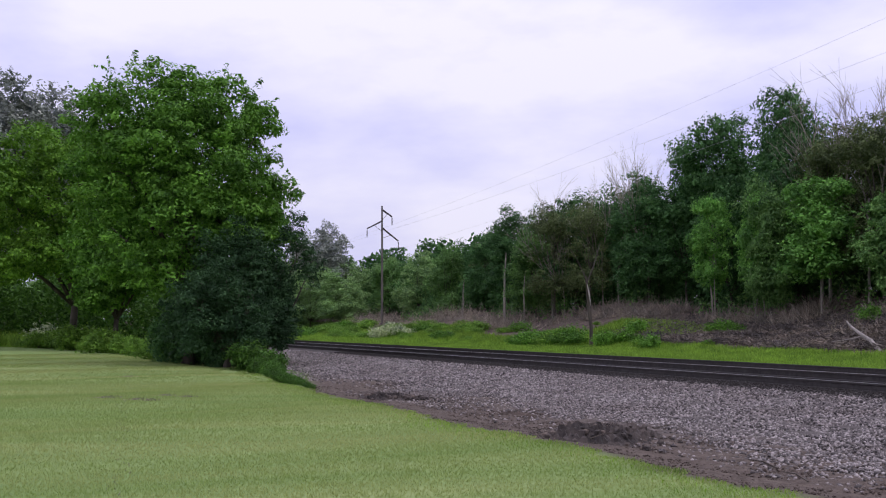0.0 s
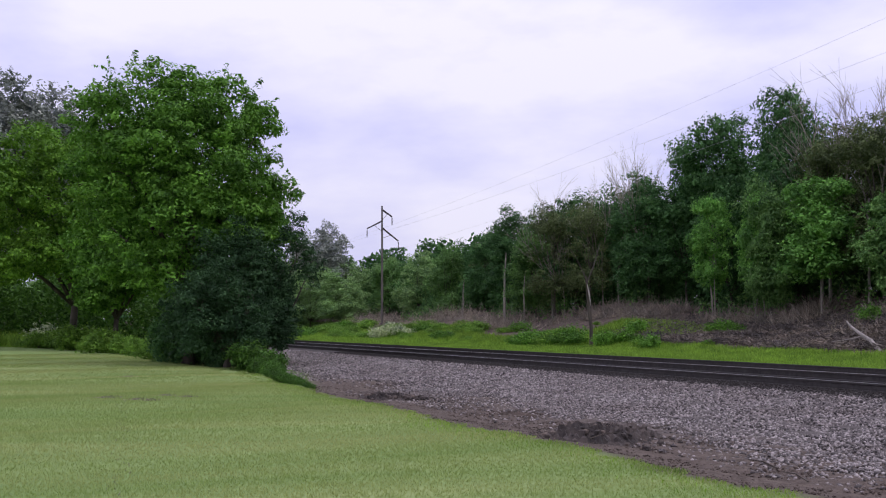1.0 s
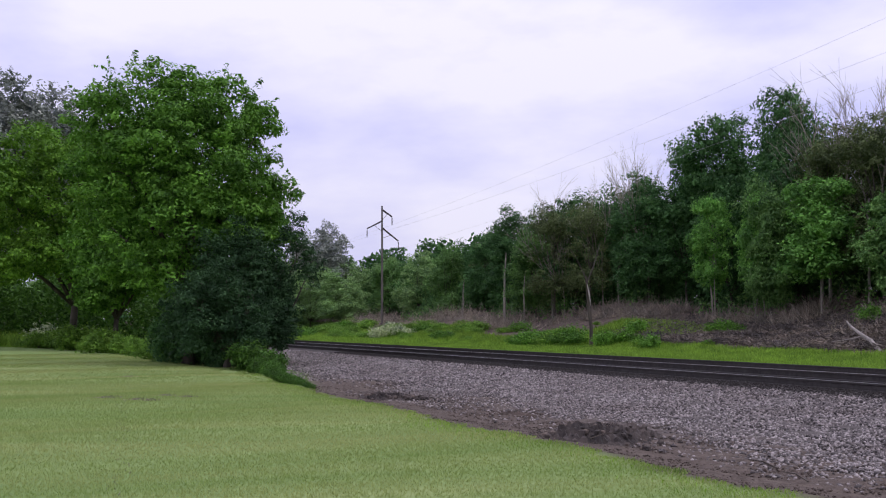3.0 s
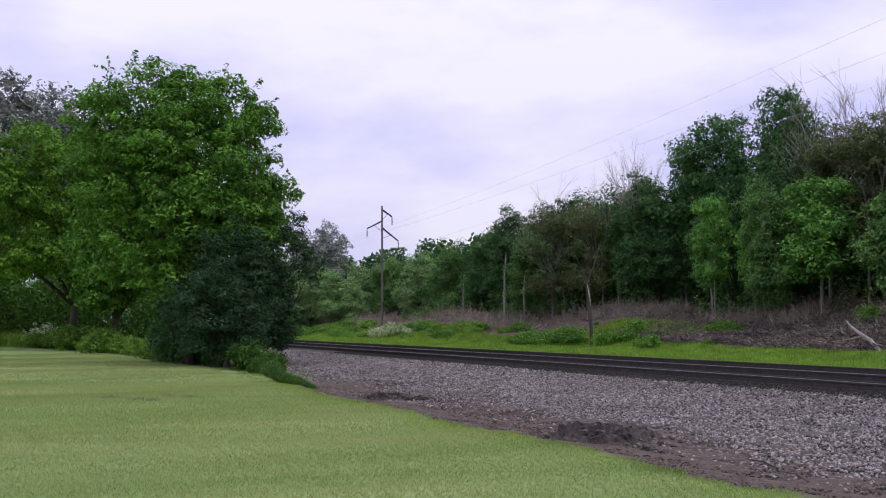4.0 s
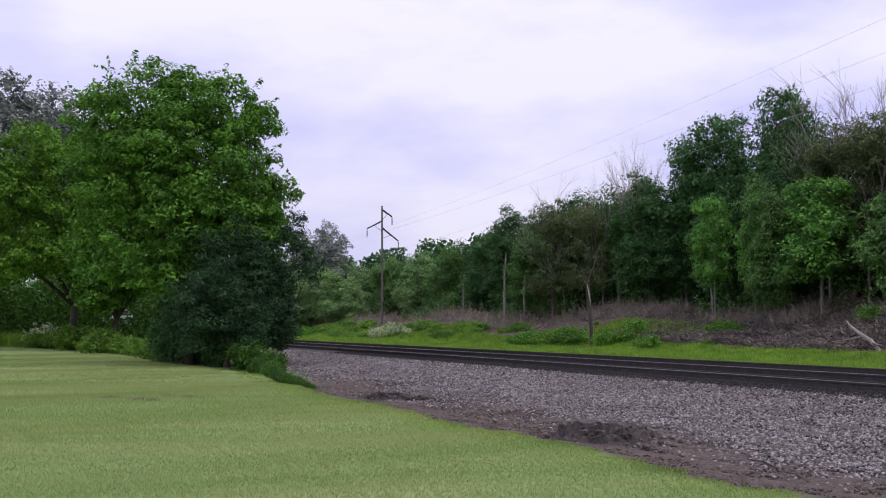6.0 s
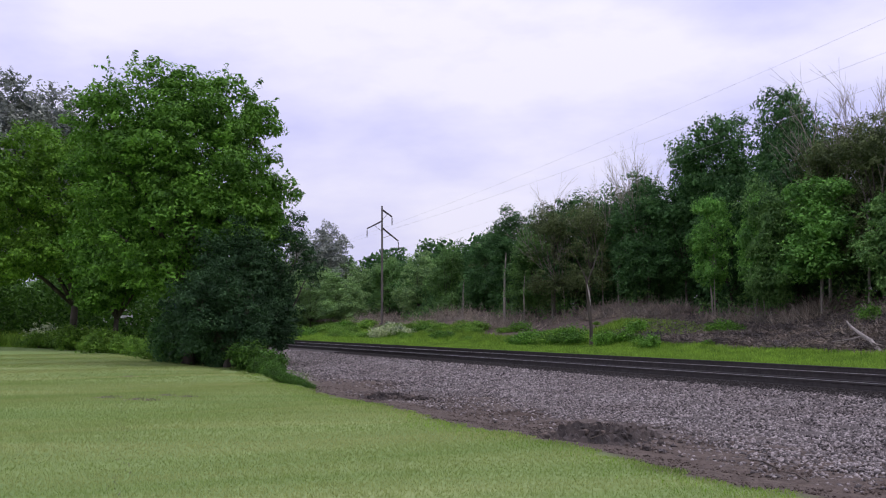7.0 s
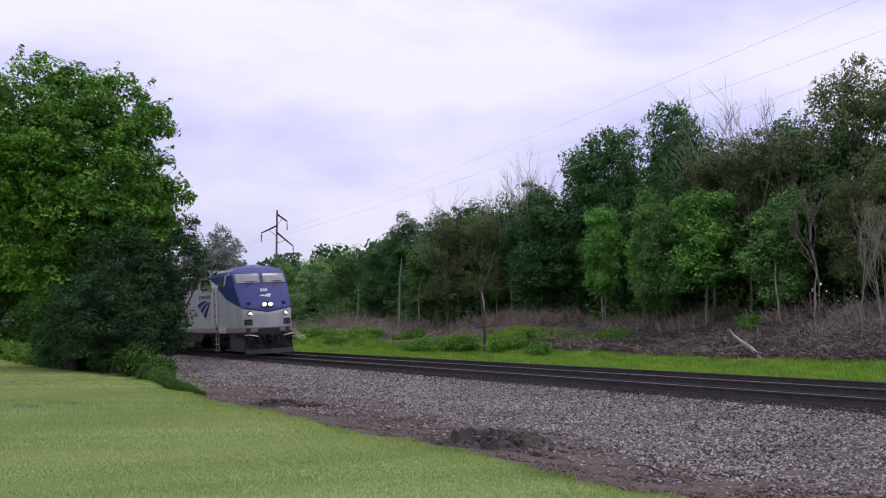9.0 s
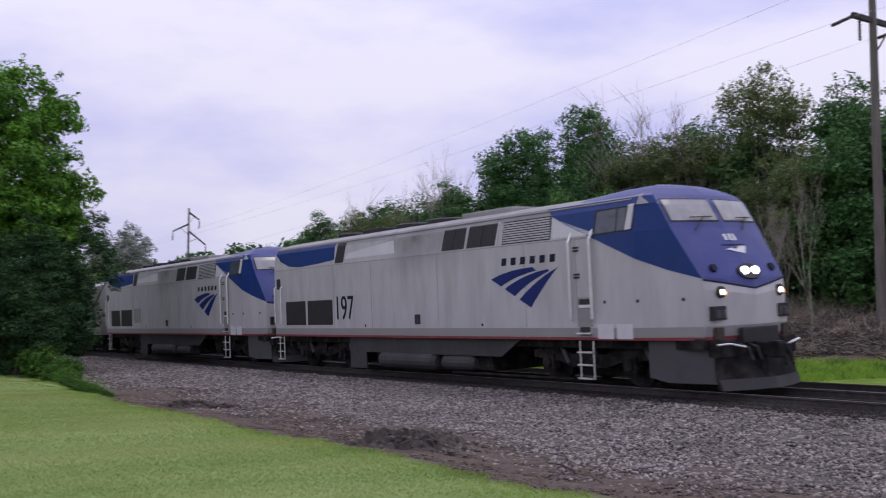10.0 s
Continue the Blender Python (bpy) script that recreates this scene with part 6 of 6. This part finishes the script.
    # solid black box, the shade of the open pocket put into its colour
    part("coupler_pocket", boxed(0.36, 0.47, -0.55, 0.55, 0.98, 1.30, 0.03), "rubber", lo)
    for y in (-0.62, -0.36, 0.34, 0.58):
        part("hose", tube(bmesh.new(), [(0.40, y, 0.98), (0.62, y + 0.02, 0.90), (0.70, y + 0.05, 0.66), (0.66, y + 0.14, 0.50)], 0.03, 6), "rubber", lo)
    part("coupler", boxed(REAR - 0.75, REAR, -0.16, 0.16, 0.70, 1.0, 0.04), "under", lo)
    part("gangway", boxed(REAR - 0.25, REAR, -0.6, 0.6, 1.1, 3.2, 0.05), "rubber", lo)
    return lo


def plate_low(poly, y, t):
    bm = bmesh.new()
    bm.faces.new([bm.verts.new((x, y, z)) for x, z in poly])
    bmesh.ops.bisect_plane(bm, geom=bm.verts[:] + bm.edges[:] + bm.faces[:], plane_co=(-1.45, 0, 0), plane_no=(1, 0, 0))
    for v in bm.verts:
        v.co.y -= math.copysign(drawn_in(v.co.x), y)
    r = bmesh.ops.extrude_face_region(bm, geom=bm.faces[:])
    for v in r["geom"]:
        if isinstance(v, bmesh.types.BMVert):
            v.co.y -= math.copysign(t, y)
    return bm


def lip_bm():
    bm = bmesh.new()
    a = [bm.verts.new((0.38 + 0.38 * (1 - abs(v) ** 1.5), 1.21 * v, 0.30)) for v in (-1, -0.5, 0, 0.5, 1)]
    b = [bm.verts.new((0.44 + 0.38 * (1 - abs(v) ** 1.5), 1.19 * v, 0.08)) for v in (-1, -0.5, 0, 0.5, 1)]
    for i in range(4):
        bm.faces.new((a[i], a[i + 1], b[i + 1], b[i]))
    return bm


def build_coach():
    co = thing("passenger_coach", None, "stainless steel passenger coach with dark windows", "coach", "coaches of the train")
    sec = [(1.52, 1.0), (1.52, 3.2), (1.40, 3.62), (1.0, 3.84), (0.0, 3.93)]
    full = sec + [(-y, z) for y, z in sec[:-1][::-1]]
    bm = bmesh.new()
    a = [bm.verts.new((-25.6, y, z)) for y, z in full]
    b = [bm.verts.new((0, y, z)) for y, z in full]
    n = len(full)
    for k in range(n):
        bm.faces.new((a[k], a[(k + 1) % n], b[(k + 1) % n], b[k]))
    bm.faces.new(a[::-1])
    bm.faces.new(b)
    part("body", bm, "stainless", co)
    for s in (-1, 1):
        for k in range(12):
            x = -24 + k * 1.95
            w = part("window", boxed(x, x + 1.45, s * 1.515 - 0.02, s * 1.515 + 0.02, 2.15, 2.85, 0.015), "side_glass", co)
        for k in range(9):
            z = 1.06 + k * 0.09
            part("flute", tube(bmesh.new(), [(-25.5, s * 1.525, z), (-0.1, s * 1.525, z)], 0.022, 6), "stainless", co)
    part("underframe", boxed(-25.3, -0.3, -1.25, 1.25, 0.7, 1.0), "under", co)
    part("equipment_box", boxed(-17, -9, -1.35, 1.35, 0.3, 0.8, 0.06), "under", co)
    part("gangway", boxed(-0.05, 0.4, -0.6, 0.6, 1.0, 3.2, 0.05), "rubber", co)
    part("gangway", boxed(-25.95, -25.6, -0.6, 0.6, 1.0, 3.2, 0.05), "rubber", co)
    build_truck(co, -3.2)
    build_truck(co, -22.4)
    return co


LEAD = build_loco("197")
SECOND = build_loco("")
COACH = build_coach()
COACHES = [COACH, copy_thing(COACH, pose(0, 0, 0)), copy_thing(COACH, pose(0, 0, 0))]

# seconds and where the leading engine's front corner is along the track
RUN = [(0.0, -304.0), (2.5, -233.0), (5.5, -148.0), (7.5, -92.0), (8.5, -63.0), (9.0, -48.1), (9.5, -31.28), (10.0, -14.20)]
LEAN = math.degrees(math.atan(CANT / 1.51))


def motions():
    back = 0.0
    for ob, length in [(LEAD, 20.85), (SECOND, 20.6)] + [(c, 26.1) for c in COACHES]:
        walk(ob, [(t, pose(s - back, 0, CANT / 2, LEAN, 0, 0)) for t, s in RUN])
        back += length


motions()
